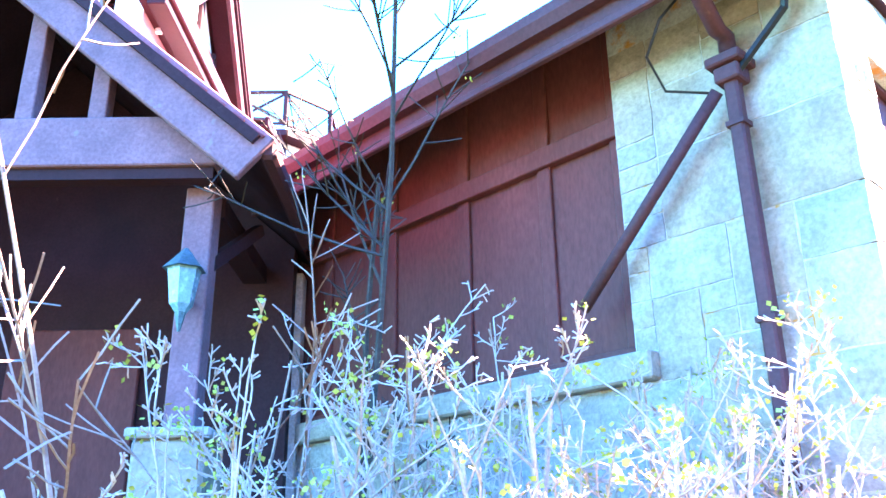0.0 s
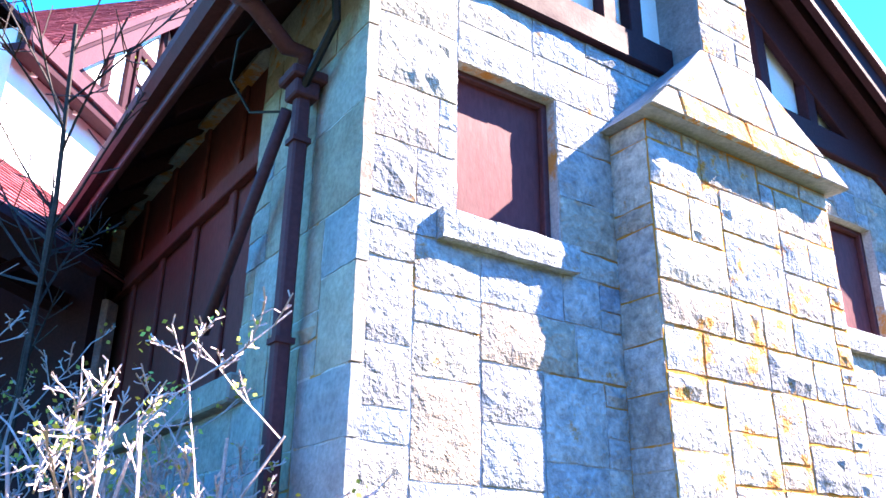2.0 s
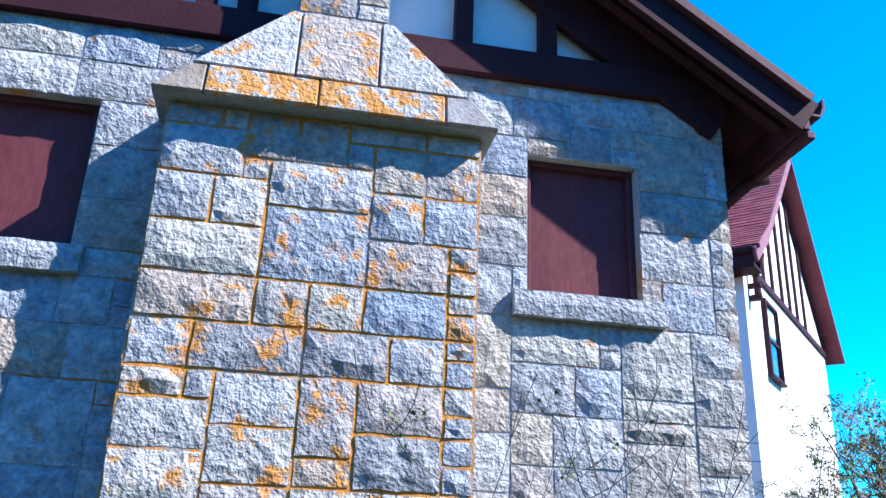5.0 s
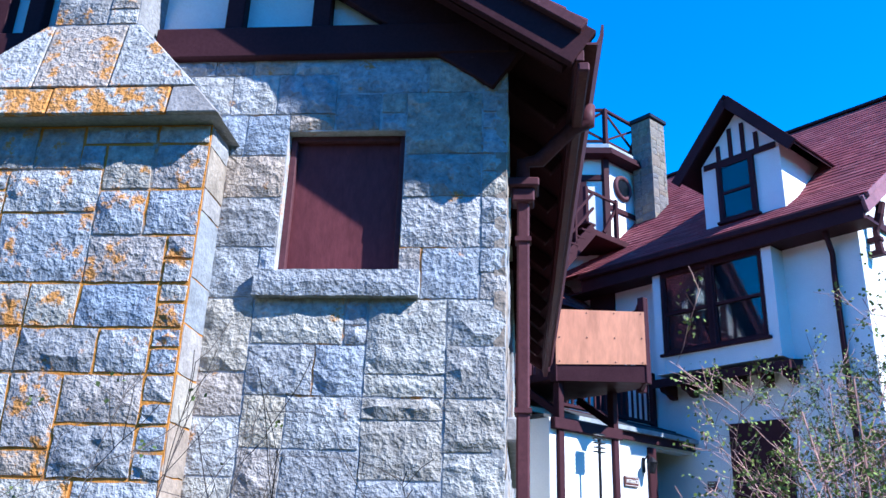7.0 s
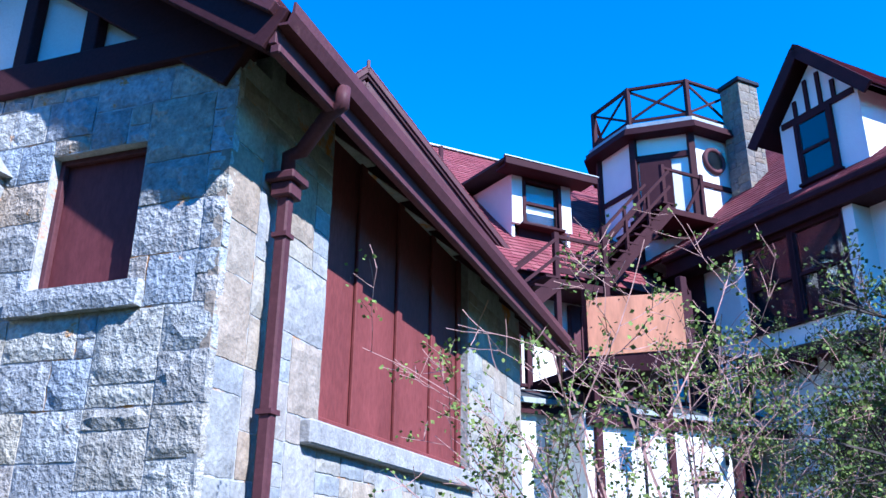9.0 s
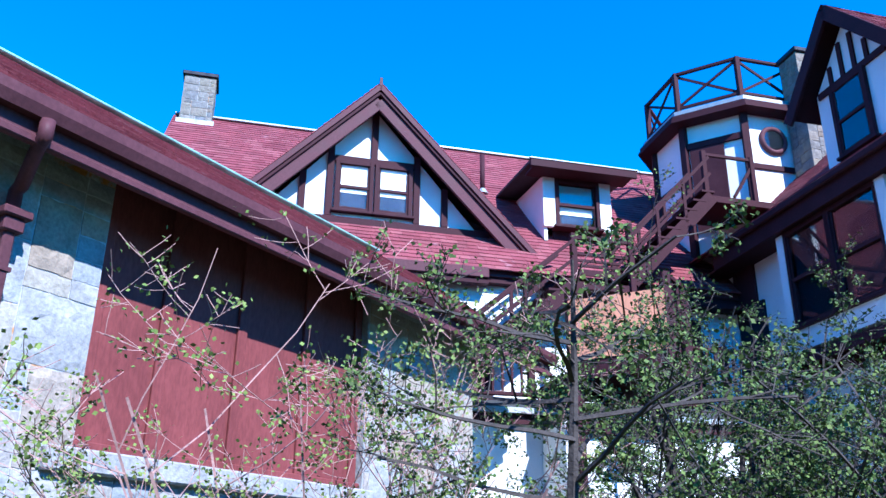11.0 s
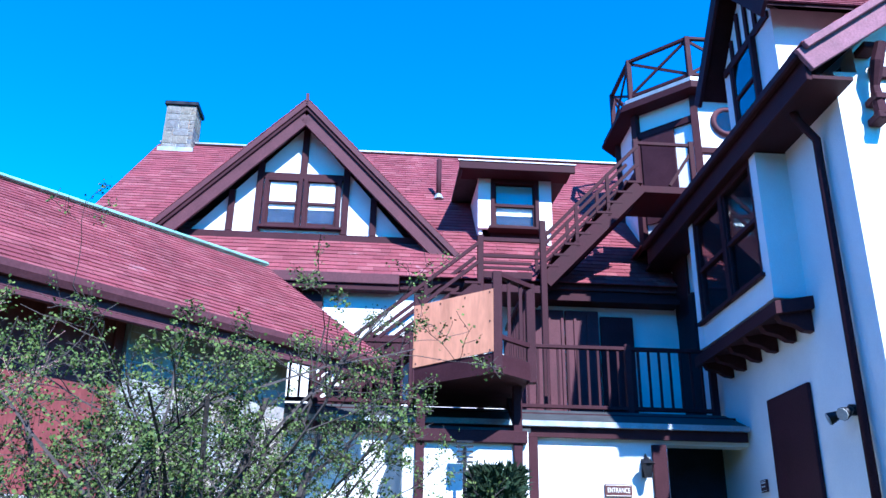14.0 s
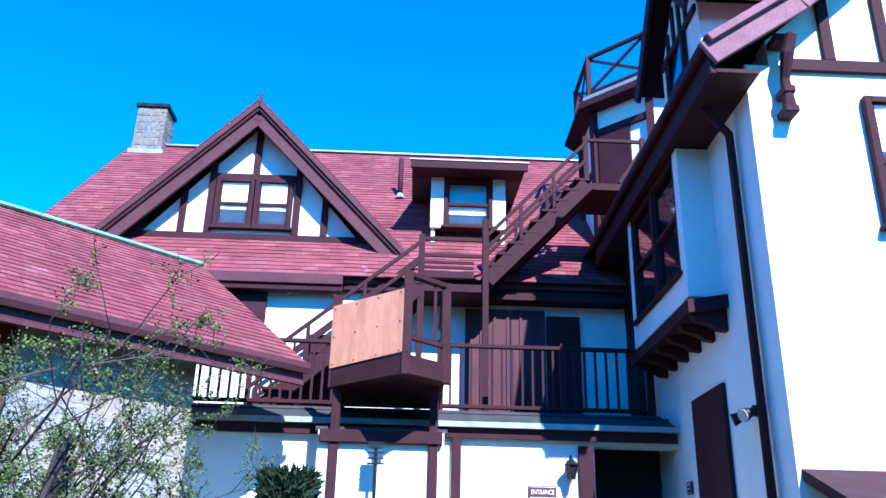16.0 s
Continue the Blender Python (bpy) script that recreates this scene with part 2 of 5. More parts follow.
def shingles(bm, corners, course=0.13, width=0.17, thick=0.010, rng=None, lift=0.007, first=0):
    """Courses of shingles over the quad eave-left, eave-right, ridge-right, ridge-left."""
    a, b, c, d = [Vector(p) for p in corners]
    n = (b - a).cross(d - a).normalized()
    up = max((d - a).length, (c - b).length)
    rows = max(1, int(up / course))
    for i in range(first, rows):
        f0, f1 = i / rows, min(1.0, (i + 1.25) / rows)
        l0, r0, l1, r1 = a.lerp(d, f0), b.lerp(c, f0), a.lerp(d, f1), b.lerp(c, f1)
        w = (r0 - l0).length
        s = -rng.random() * width
        while s < w:
            e = s + width * rng.uniform(0.7, 1.35)
            s0, s1 = max(s, 0) / max(w, 1e-6), min(e - 0.004, w) / max(w, 1e-6)
            s = e
            if s1 - s0 < 0.002:
                continue
            h = n * (lift + thick + rng.uniform(-0.002, 0.004))
            p0, p1, p2, p3 = l0.lerp(r0, s0), l0.lerp(r0, s1), l1.lerp(r1, s1), l1.lerp(r1, s0)
            slip = (l0 - l1) * rng.uniform(0, 0.08)
            v = [bm.verts.new(x) for x in (p0 + h + slip, p1 + h + slip, p2 + n * 0.004, p3 + n * 0.004, p0 + slip, p1 + slip)]
            bm.faces.new((v[0], v[1], v[2], v[3]))
            bm.faces.new((v[4], v[5], v[1], v[0]))
            bm.faces.new((v[4], v[0], v[3]))
            bm.faces.new((v[1], v[5], v[2]))
    return bm

def loose_shingles(owner, corners, courses, course, width, rng):
    """The lowest courses of a roof side, every shingle an object."""
    a, b, c, d = [Vector(p) for p in corners]
    up = max((d - a).length, (c - b).length)
    rows = max(1, int(up / course))
    for i in range(courses):
        l0, r0, l1, r1 = a.lerp(d, i / rows), b.lerp(c, i / rows), a.lerp(d, (i + 1.25) / rows), b.lerp(c, (i + 1.25) / rows)
        w, s = (r0 - l0).length, 0.0
        while s < w - 0.01:
            e = min(s + width * rng.uniform(0.75, 1.35), w)
            p = [l0.lerp(r0, s / w), l0.lerp(r0, (e - 0.004) / w), l1.lerp(r1, (e - 0.004) / w), l1.lerp(r1, s / w)]
            n = (p[1] - p[0]).cross(p[3] - p[0]).normalized()
            h = n * (0.018 + rng.uniform(-0.002, 0.004))
            slip = (l0 - l1) * rng.uniform(0, 0.06)
            bm = bmesh.new()
            v = [bm.verts.new(x) for x in (p[0] + h + slip, p[1] + h + slip, p[2] + n * 0.004, p[3] + n * 0.004, p[0] + slip, p[1] + slip)]
            for f in ((0, 1, 2, 3), (4, 5, 1, 0), (4, 0, 3), (1, 5, 2)):
                bm.faces.new([v[k] for k in f])
            part('shingle', bm, M_SHINGLE1, owner)
            s = e

def rails(owner, a, b, z_low, z_top, post=0.09, step=0.13, bar=0.03, mat=None, ends=(True, True), mid=False):
    """A railing between two plan points: posts, top and bottom rail, balusters, each a part."""
    mat = mat or M_BROWN
    a, b = Vector((*a, 0)), Vector((*b, 0))
    d = b - a
    if ends[0]:
        part("post", B(a.x - post / 2, a.y - post / 2, z_low - 0.1, a.x + post / 2, a.y + post / 2, z_top + 0.06), mat, owner, bevel=0.006)
    if ends[1]:
        part("post", B(b.x - post / 2, b.y - post / 2, z_low - 0.1, b.x + post / 2, b.y + post / 2, z_top + 0.06), mat, owner, bevel=0.006)
    for name, z in (("top_rail", z_top), ("bottom_rail", z_low + 0.06)):
        part(name, BM(a + Vector((0, 0, z)), b + Vector((0, 0, z)), 0.07, 0.05), mat, owner, bevel=0.005)
    k = int(d.length / step)
    for i in range(1, k):
        p = a + d * (i / k)
        part("baluster", BM(p + Vector((0, 0, z_low + 0.06)), p + Vector((0, 0, z_top)), bar, bar, side=(d.x, d.y, 0)), mat, owner)

def sash_window(owner, place, w, h, frame_mat=None, sashes=2, blind=0.5, name="window", depth=0.06, rows=True):
    """A double-hung window in a vertical plane. place(a, z, d) gives the point a across, z up, d out of the wall. Its middle bottom is at (0, 0, 0)."""
    frame_mat = frame_mat or M_BROWN
    def P(a0, z0, d0, a1, z1, d1):
        bm = bmesh.new()
        v = [bm.verts.new(place(a, z, d)) for a in (a0, a1) for d in (d0, d1) for z in (z0, z1)]
        for f in ((0, 1, 3, 2), (4, 6, 7, 5), (0, 4, 5, 1), (2, 3, 7, 6), (0, 2, 6, 4), (1, 5, 7, 3)):
            bm.faces.new([v[i] for i in f])
        bmesh.ops.recalc_face_normals(bm, faces=list(bm.faces))
        return bm
    # The backing plate is painted near-black for the room's lack of light.
    win = part(name, P(-w / 2, 0, -0.10, w / 2, h, -0.085), M_DARK, owner, "near-black plate painted as the unlit room behind glass")
    t = 0.07
    for a0, a1 in ((-w / 2 - t, -w / 2), (w / 2, w / 2 + t)):
        part("frame", P(a0, -0.02, -0.11, a1, h + t, depth), frame_mat, win, bevel=0.005)
    part("frame", P(-w / 2 - 0.0005, h, -0.11, w / 2 + 0.0005, h + t, depth - 0.003), frame_mat, win, bevel=0.005)
    part("sill", P(-w / 2 - t - 0.04, -0.07, -0.11, w / 2 + t + 0.04, -0.022, depth + 0.05), frame_mat, win, bevel=0.006)
    part("sash", P(-w / 2, -0.02, -0.06, w / 2, 0.04, 0.0), frame_mat, win)
    part("sash", P(-w / 2, h / 2 - 0.025, -0.05, w / 2, h / 2 + 0.025, 0.012), frame_mat, win)
    for a0, a1 in ((-w / 2, -w / 2 + 0.03), (w / 2 - 0.03, w / 2)):
        part("sash", P(a0, 0.04, -0.055, a1, h, 0.0), frame_mat, win)
    if blind:
        part("blind", P(-w / 2 + 0.03, h * (1 - blind), -0.08, w / 2 - 0.03, h, -0.07), M_BLIND, win, "pale pulled-down blind")
    for z0, z1, d in ((0.04, h / 2 - 0.025, -0.03), (h / 2 + 0.025, h, -0.015)):
        g = part("pane", P(-w / 2 + 0.03, z0, d - 0.004, w / 2 - 0.03, z1, d), M_GLASS, win)
        g.visible_shadow = False
    return win

def rock(bm, w, h, rng, deep=0.05, proud=0.03, to=None):
    """A rock-faced block w by h, its face lumpy; to(a, z, d) places it."""
    nx, nz = max(2, min(8, round(w / 0.06))), max(2, min(7, round(h / 0.06)))
    e = 0.012
    g = [[None] * (nz + 1) for _ in range(nx + 1)]
    for i in range(nx + 1):
        for j in range(nz + 1):
            edge = i in (0, nx) or j in (0, nz)
            a = -w / 2 + w * i / nx + (0 if edge else rng.uniform(-1, 1) * w / nx * 0.2)
            z = -h / 2 + h * j / nz + (0 if edge else rng.uniform(-1, 1) * h / nz * 0.2)
            if edge:
                a += rng.uniform(-1, 1) * 0.004
                z += rng.uniform(-1, 1) * 0.004
            d = proud * (rng.uniform(0.0, 0.25) if edge else rng.uniform(0.35, 0.9))
            g[i][j] = bm.verts.new(to(a, z, d))
    for i in range(nx):
        for j in range(nz):
            q = (g[i][j], g[i + 1][j], g[i + 1][j + 1], g[i][j + 1])
            if rng.random() < 0.5:
                bm.faces.new((q[0], q[1], q[2])), bm.faces.new((q[0], q[2], q[3]))
            else:
                bm.faces.new((q[0], q[1], q[3])), bm.faces.new((q[1], q[2], q[3]))
    ring = [g[i][0] for i in range(nx + 1)] + [g[nx][j] for j in range(1, nz + 1)] + [g[i][nz] for i in range(nx - 1, -1, -1)] + [g[0][j] for j in range(nz - 1, 0, -1)]
    # the block's sides run back into the joint
    cuts = [(-w / 2, -h / 2)] + [(-w / 2 + w * i / nx, -h / 2) for i in range(1, nx + 1)] + [(w / 2, -h / 2 + h * j / nz) for j in range(1, nz + 1)] + \
           [(-w / 2 + w * i / nx, h / 2) for i in range(nx - 1, -1, -1)] + [(-w / 2, -h / 2 + h * j / nz) for j in range(nz - 1, 0, -1)]
    back = [bm.verts.new(to(a, z, -deep)) for a, z in cuts]
    for k in range(len(ring)):
        j = (k + 1) % len(ring)
        bm.faces.new((ring[j], ring[k], back[k], back[j]))
    bmesh.ops.recalc_face_normals(bm, faces=list(bm.faces))

def joint_lines(a, b, fixed, lo, hi, rng):
    """Uneven grid lines from a to b that take in the fixed ones."""
    marks = sorted({round(a, 4), round(b, 4), *[round(f, 4) for f in fixed if a + 0.02 < f < b - 0.02]})
    lines = [marks[0]]
    for p, q in zip(marks, marks[1:]):
        k = max(1, round((q - p) / ((lo + hi) / 2)))
        w = [rng.uniform(lo, hi) for _ in range(k)]
        t = p
        for x in w[:-1]:
            t += x * (q - p) / sum(w)
            lines.append(t)
        lines.append(q)
    return lines

SIZES = [(3, 2)] * 7 + [(2, 2)] * 5 + [(4, 2)] * 4 + [(2, 3)] + [(3, 3)] * 2 + [(4, 3)] + [(2, 1)] + [(3, 1)]

def ashlar(owner, x0, x1, z0, z1, holes, place, rng, mats, proud=0.03, cell=(0.10, 0.165), joint=0.009, sizes=SIZES):
    """Random interlocking ashlar over a wall rectangle with holes (x0, z0, x1, z1); every block is an object under owner."""
    xs = joint_lines(x0, x1, [h[k] for h in holes for k in (0, 2)], *cell, rng)
    zs = joint_lines(z0, z1, [h[k] for h in holes for k in (1, 3)], cell[0] * 0.9, cell[1] * 0.9, rng)
    nx, nz = len(xs) - 1, len(zs) - 1
    used = [[any(h[0] < (xs[i] + xs[i + 1]) / 2 < h[2] and h[1] < (zs[j] + zs[j + 1]) / 2 < h[3] for h in holes) for j in range(nz)] for i in range(nx)]
    for j in range(nz):
        for i in range(nx):
            if used[i][j]:
                continue
            for _ in range(8):
                w, h = rng.choice(sizes)
                if i + w <= nx and j + h <= nz and not any(used[i + a][j + b] for a in range(w) for b in range(h)):
                    break
            else:
                w = 2 if i + 1 < nx and not used[i + 1][j] else 1
                h = 1
            for a in range(w):
                for b in range(h):
                    used[i + a][j + b] = True
            p0, p1, q0, q1 = xs[i], xs[i + w], zs[j], zs[j + h]
            cx, cz, out = (p0 + p1) / 2, (q0 + q1) / 2, rng.uniform(0.0, 0.004)
            bm = bmesh.new()
            rock(bm, p1 - p0 - joint, q1 - q0 - joint, rng, proud=proud * rng.uniform(0.6, 1.3), to=lambda aa, zz, dd: place(cx + aa, cz + zz, dd + 0.001 + out))
            part("stone", bm, mats[0] if len(mats) == 1 or rng.random() > 0.35 else mats[1], owner)

# ---- ground ----
def rise(x, y):
    u, v = x * 0.6947 + y * 0.7193, -x * 0.7193 + y * 0.6947
    s = min(max((v + 6.5) / 4.0, 0), 1) if u > 3 else 0
    s = s * s * (3 - 2 * s) * min(max((u - 3) / 4, 0), 1)
    near = min(max(x / 16, 0), 1)
    return 0.4 * near + s * 0.9 + 0.02 * math.sin(x * 1.7) * math.cos(y * 1.3)

bm = bmesh.new()
axis = [-2500, -600, -150, -60, -30, -20] + [i * 0.8 - 14 for i in range(54)] + [36, 60, 150, 600, 2500]
grid = [[bm.verts.new((x, y, rise(x, y) if abs(x) < 45 and abs(y) < 45 else 0.2)) for y in axis] for x in axis]
for i in range(len(axis) - 1):
    for j in range(len(axis) - 1):
        bm.faces.new((grid[i][j], grid[i + 1][j], grid[i + 1][j + 1], grid[i][j + 1]))
tagged(part("ground", bm, M_GROUND, None, smooth=True), "rough spring lawn around the old house", "ground", kind="structure")

# ---- stone wing: shell ----
WX0, WX1, WY0, WY1 = 3.33, 7.66, 1.03, 6.6
RX, EAVE, RIDGE = 5.48, 4.15, 5.92
SL = (RIDGE - EAVE) / (8.02 - RX)
wing = thing("stone_wing", IDENT, "granite garden wing with boarded windows and red shingle roof", "building")

def wall_boxes(bm, rects, y0, y1, along):
    for a0, z0, a1, z1 in rects:
        if along == "x":
            box(bm, a0, y0, z0, a1, y1, z1)
        else:
            box(bm, y0, a0, z0, y1, a1, z1)
    return bm

W1, W2 = (3.80, 2.97, 4.38, 3.74), (6.54, 2.97, 7.15, 3.74)
wall_s = part("wall_south", wall_boxes(bmesh.new(), [(WX0, -0.3, WX1, 2.97), (WX0, 2.97, W1[0], 3.74), (W1[2], 2.97, W2[0], 3.74), (W2[2], 2.97, WX1, 3.74), (WX0, 3.74, WX1, 4.17)], WY0, WY0 + 0.3, "x"), M_MORTAR, wing, "grey mortar bed of the granite gable wall")
BE = (2.09, 2.44, 4.80, 4.30)
wall_e = part("wall_east", wall_boxes(bmesh.new(), [(WY0 + 0.3, -0.3, WY1, BE[1]), (WY0 + 0.3, BE[1], BE[0], BE[3]), (BE[2], BE[1], WY1, BE[3]), (WY0 + 0.3, BE[3], WY1, 4.33)], WX1 - 0.3, WX1, "y"), M_MORTAR, wing)
BW = (2.14, 2.42, 5.40, 4.30)
wall_w = part("wall_west", wall_boxes(bmesh.new(), [(WY0 + 0.3, -0.3, 6.2, BW[1]), (WY0 + 0.3, BW[1], BW[0], BW[3]), (BW[2], BW[1], 6.2, BW[3]), (WY0 + 0.3, BW[3], 6.2, 4.33)], WX0, WX0 + 0.3, "y"), M_MORTAR, wing)
part("wall_north", B(WX0 + 0.3, 6.35, -0.3, WX1 - 0.3, 6.6, 4.3), M_STUCCO, wing)

# boarded windows of the gable
for x0, z0, x1, z1 in (W1, W2):
    w = part("window_board", B(x0, WY0 + 0.092, z0, x1, WY0 + 0.12, z1), M_SHUT, wing, "dark red board closing the window")
    part("frame", B(x0, WY0 + 0.055, z0, x0 + 0.035, WY0 + 0.090, z1), M_GUTTER, w, bevel=0.004)
    part("frame", B(x1 - 0.035, WY0 + 0.055, z0, x1, WY0 + 0.090, z1), M_GUTTER, w, bevel=0.004)
    part("frame", B(x0 + 0.035, WY0 + 0.055, z0, x1 - 0.035, WY0 + 0.089, z0 + 0.03), M_GUTTER, w, bevel=0.004)
    part("frame", B(x0 + 0.035, WY0 + 0.055, z1 - 0.03, x1 - 0.035, WY0 + 0.089, z1), M_GUTTER, w, bevel=0.004)
rng = random.Random(3)
for x0, x1 in ((3.70, 4.45), (6.46, 7.26)):
    bm = bmesh.new()
    rock(bm, x1 - x0, 0.13, rng, deep=0.20, proud=0.02, to=lambda a, z, d: Vector(((x0 + x1) / 2 + a, WY0 - 0.055 - d, 2.90 + z)))
    part("stone_sill", bm, M_STONE, wing, "rough granite sill")

# boarded openings of the long sides
def board_wall(x, out, y0, y1, z0, z1, posts, name):
    w = part(name, B(x - out * 0.12, y0, z0, x - out * 0.09, y1, z1), M_BOARD, wing, "oxide red boards with battens closing a wide opening")
    for y in posts:
        part("batten", B(x - out * 0.088, y - 0.045, z0 + 0.05, x - out * 0.062, y + 0.045, z1), M_BOARD, w, bevel=0.006)
    part("batten", B(x - out * 0.088, y0, z0, x - out * 0.03, y1, z0 + 0.05), M_BOARD, w, bevel=0.006)
    return w
board_wall(WX1, 1, BE[0], BE[2], BE[1], BE[3], (2.15, 2.68, 3.37, 4.08, 4.735), "boarded_opening")
w = board_wall(WX0, -1, BW[0], BW[2], BW[1], BW[3], (2.18, 2.68, 3.32, 4.0, 4.7), "boarded_opening")
part("batten", B(WX0 + 0.03, BW[0], 3.60, WX0 + 0.087, BW[2], 3.72), M_BOARD, w, bevel=0.006)
part("stone_sill", B(WX1 - 0.14, 1.90, 2.30, WX1 + 0.07, 4.88, 2.435), M_PALE, wing, "long granite sill", bevel=0.012)
part("stone_sill", B(WX0 - 0.08, 2.02, 2.28, WX0 + 0.14, 5.5, 2.415), M_PALE, wing, "long granite sill", bevel=0.012)

part("reveal", B(WX1 - 0.088, BE[2] - 0.014, BE[1], WX1 - 0.002, BE[2] - 0.001, BE[3]), M_PALE, wing, "pale granite reveal")

# timbered gable
part("tie_beam", B(WX0 - 0.02, WY0 - 0.05, 4.17, 5.26, WY0 + 0.12, 4.36), M_BROWN, wing, bevel=0.008)
part("tie_beam", B(5.75, WY0 - 0.05, 4.17, WX1 + 0.02, WY0 + 0.12, 4.36), M_BROWN, wing, bevel=0.008)
under = lambda x: RIDGE - 0.12 - abs(x - RX) * SL
part("gable_panel", S([(WX0 + 0.01, WY0 + 0.05, 4.175), (WX1 - 0.01, WY0 + 0.05, 4.175), (WX1 - 0.01, WY0 + 0.05, under(WX1)), (RX, WY0 + 0.05, under(RX)), (WX0 + 0.01, WY0 + 0.05, under(WX0))], (0, 0.1, 0)), M_STUCCO, wing, "white stucco infill of the gable")
for sgn in (-1, 1):
    part("rake_timber", BM((RX, WY0 - 0.011, RIDGE - 0.30), (RX + sgn * 2.2, WY0 - 0.011, RIDGE - 0.30 - 2.2 * SL), 0.06, 0.30), M_BROWN, wing, bevel=0.006)
for x in (4.31, 4.79, 5.0, 6.17, 6.655):
    part("gable_stud", B(x - 0.05, WY0 - 0.03, 4.36, x + 0.05, WY0 + 0.048, under(x)), M_BROWN, wing, bevel=0.006)

# chimney with shoulders
chim = part("chimney", B(4.74, 0.785, -0.3, 6.23, WY0, 3.648), M_MORTAR2, wing, "granite chimney breast with orange lichen")
part("chimney_ledge", S([(4.67, 0.69, 3.652), (6.29, 0.69, 3.652), (5.76, 0.80, 4.26), (5.26, 0.80, 4.26)], (0, 0.335, 0)), M_PALE, chim)
part("chimney_shaft", B(5.275, 0.80, 4.24, 5.735, 1.40, 7.2), M_PALE, chim)

# roof of the wing: slabs, soffits, barge boards, gutters
Y_FRONT, Y_BACK = 0.725, 7.72
for sgn, name in ((1, "roof_east"), (-1, "roof_west")):
    xe = RX + sgn * 2.54
    yb = 7.72 if sgn > 0 else 6.4
    yr = Y_BACK if sgn > 0 else 7.6
    pts = [(xe, Y_FRONT, EAVE), (xe, yb, EAVE), (RX, yr, RIDGE), (RX, Y_FRONT, RIDGE)]
    part("roof_deck", S(pts, (0, 0, -0.05)), M_BROWN, wing, "dark painted boards under the eaves")
    part("fascia", B(xe - 0.02, Y_FRONT + 0.02, EAVE - 0.20, xe + 0.02, yb, EAVE - 0.045), M_GUTTER, wing, bevel=0.004)
    bm = bmesh.new()
    gx = xe + sgn * 0.055
    prof = [(-0.045, 0.0), (-0.045, -0.11), (0.03, -0.115), (0.06, -0.06), (0.062, 0.0), (0.05, 0.0), (0.045, -0.05), (0.025, -0.1), (-0.035, -0.1), (-0.035, 0.0)]
    a = [bm.verts.new((gx + sgn * p, Y_FRONT + 0.01, EAVE - 0.005 + q)) for p, q in prof]
    b = [bm.verts.new((gx + sgn * p, yb + 0.02, EAVE - 0.005 + q)) for p, q in prof]
    for i in range(len(a)):
        j = (i + 1) % len(a)
        bm.faces.new((a[i], a[j], b[j], b[i]))
    bm.faces.new(a), bm.faces.new(b[::-1])
    bmesh.ops.recalc_face_normals(bm, faces=list(bm.faces))
    part("gutter", bm, M_GUTTER, wing, "red-brown ogee gutter")
    part("bed_mould", B(xe - 0.005 - sgn * 0.005, Y_FRONT + 0.02, EAVE - 0.255, xe + sgn * 0.045, yb, EAVE - 0.205), M_GUTTER, wing, bevel=0.008)
    for off, th, y in ((-0.13, 0.22, Y_FRONT + 0.03), (-0.035, 0.06, Y_FRONT - 0.012)):
        p0, p1 = Vector((RX, y, RIDGE + off)), Vector((xe + sgn * 0.02, y, EAVE + off))
        part("barge_board", BM(p0, p1, 0.05, th), M_BROWN if off < -0.1 else M_GUTTER, wing, bevel=0.005)
    part("soffit_rafter", BM((RX + sgn * 0.2, 0.88, RIDGE - 0.15 - 0.14), (xe - sgn * 0.05, 0.88, EAVE - 0.12), 0.07, 0.10), M_BROWN, wing)
    y = 1.5
    while y < yb - 0.3:
        part("rafter_tail", BM((RX + sgn * 2.0, y, EAVE + 0.62 * SL - 0.12), (xe - sgn * 0.06, y, EAVE - 0.10), 0.07, 0.11), M_BROWN, wing, bevel=0.006)
        y += 0.62
part("far_verge", BM((RX, 7.70, RIDGE - 0.10), (8.04, 7.70, EAVE - 0.10), 0.05, 0.18), M_GUTTER, wing, bevel=0.005)
part("ridge_cap", BM((RX, Y_FRONT - 0.02, RIDGE + 0.035), (RX, Y_BACK + 0.02, RIDGE + 0.035), 0.13, 0.035), M_COPPER, wing, "verdigris copper ridge cap", bevel=0.01)
part("ridge_roll", T([(RX, Y_FRONT - 0.02, RIDGE + 0.06), (RX, Y_BACK + 0.02, RIDGE + 0.06)], 0.025), M_COPPER, wing)

def downspout(owner, top, hop, foot, mat=M_GUTTER, r=0.039, hopper=True):
    top, hop, foot = Vector(top), Vector(hop), Vector(foot)
    dn = Vector((0, 0, 1))
    bend = [top, top - dn * 0.10, top.lerp(hop, 0.25) - dn * 0.02, top.lerp(hop, 0.75) + dn * 0.02, hop + dn * 0.12, hop]
    sp = part("downspout", T(bend, r * 1.05, sides=10), mat, owner, "red-brown rain pipe", smooth=True)
    if hopper:
        bm = B(hop.x - 0.085, hop.y - 0.085, hop.z - 0.05, hop.x + 0.085, hop.y + 0.085, hop.z + 0.0)
        box(bm, hop.x - 0.06, hop.y - 0.06, hop.z - 0.13, hop.x + 0.06, hop.y + 0.06, hop.z - 0.052)
        part("rain_hopper", bm, mat, sp, bevel=0.008)
    part("pipe", BM(hop - dn * 0.1, foot, r * 1.7, r * 1.7, side=(0, 1, 0)), mat, sp, bevel=0.01)
    z = hop.z - 0.35
    while z > foot.z + 0.2:
        part("bracket", B(hop.x - r * 1.1, hop.y - r * 1.1, z, hop.x + r * 1.1, hop.y + r * 1.1, z + 0.025), mat, sp)
        z -= 0.9
    return sp
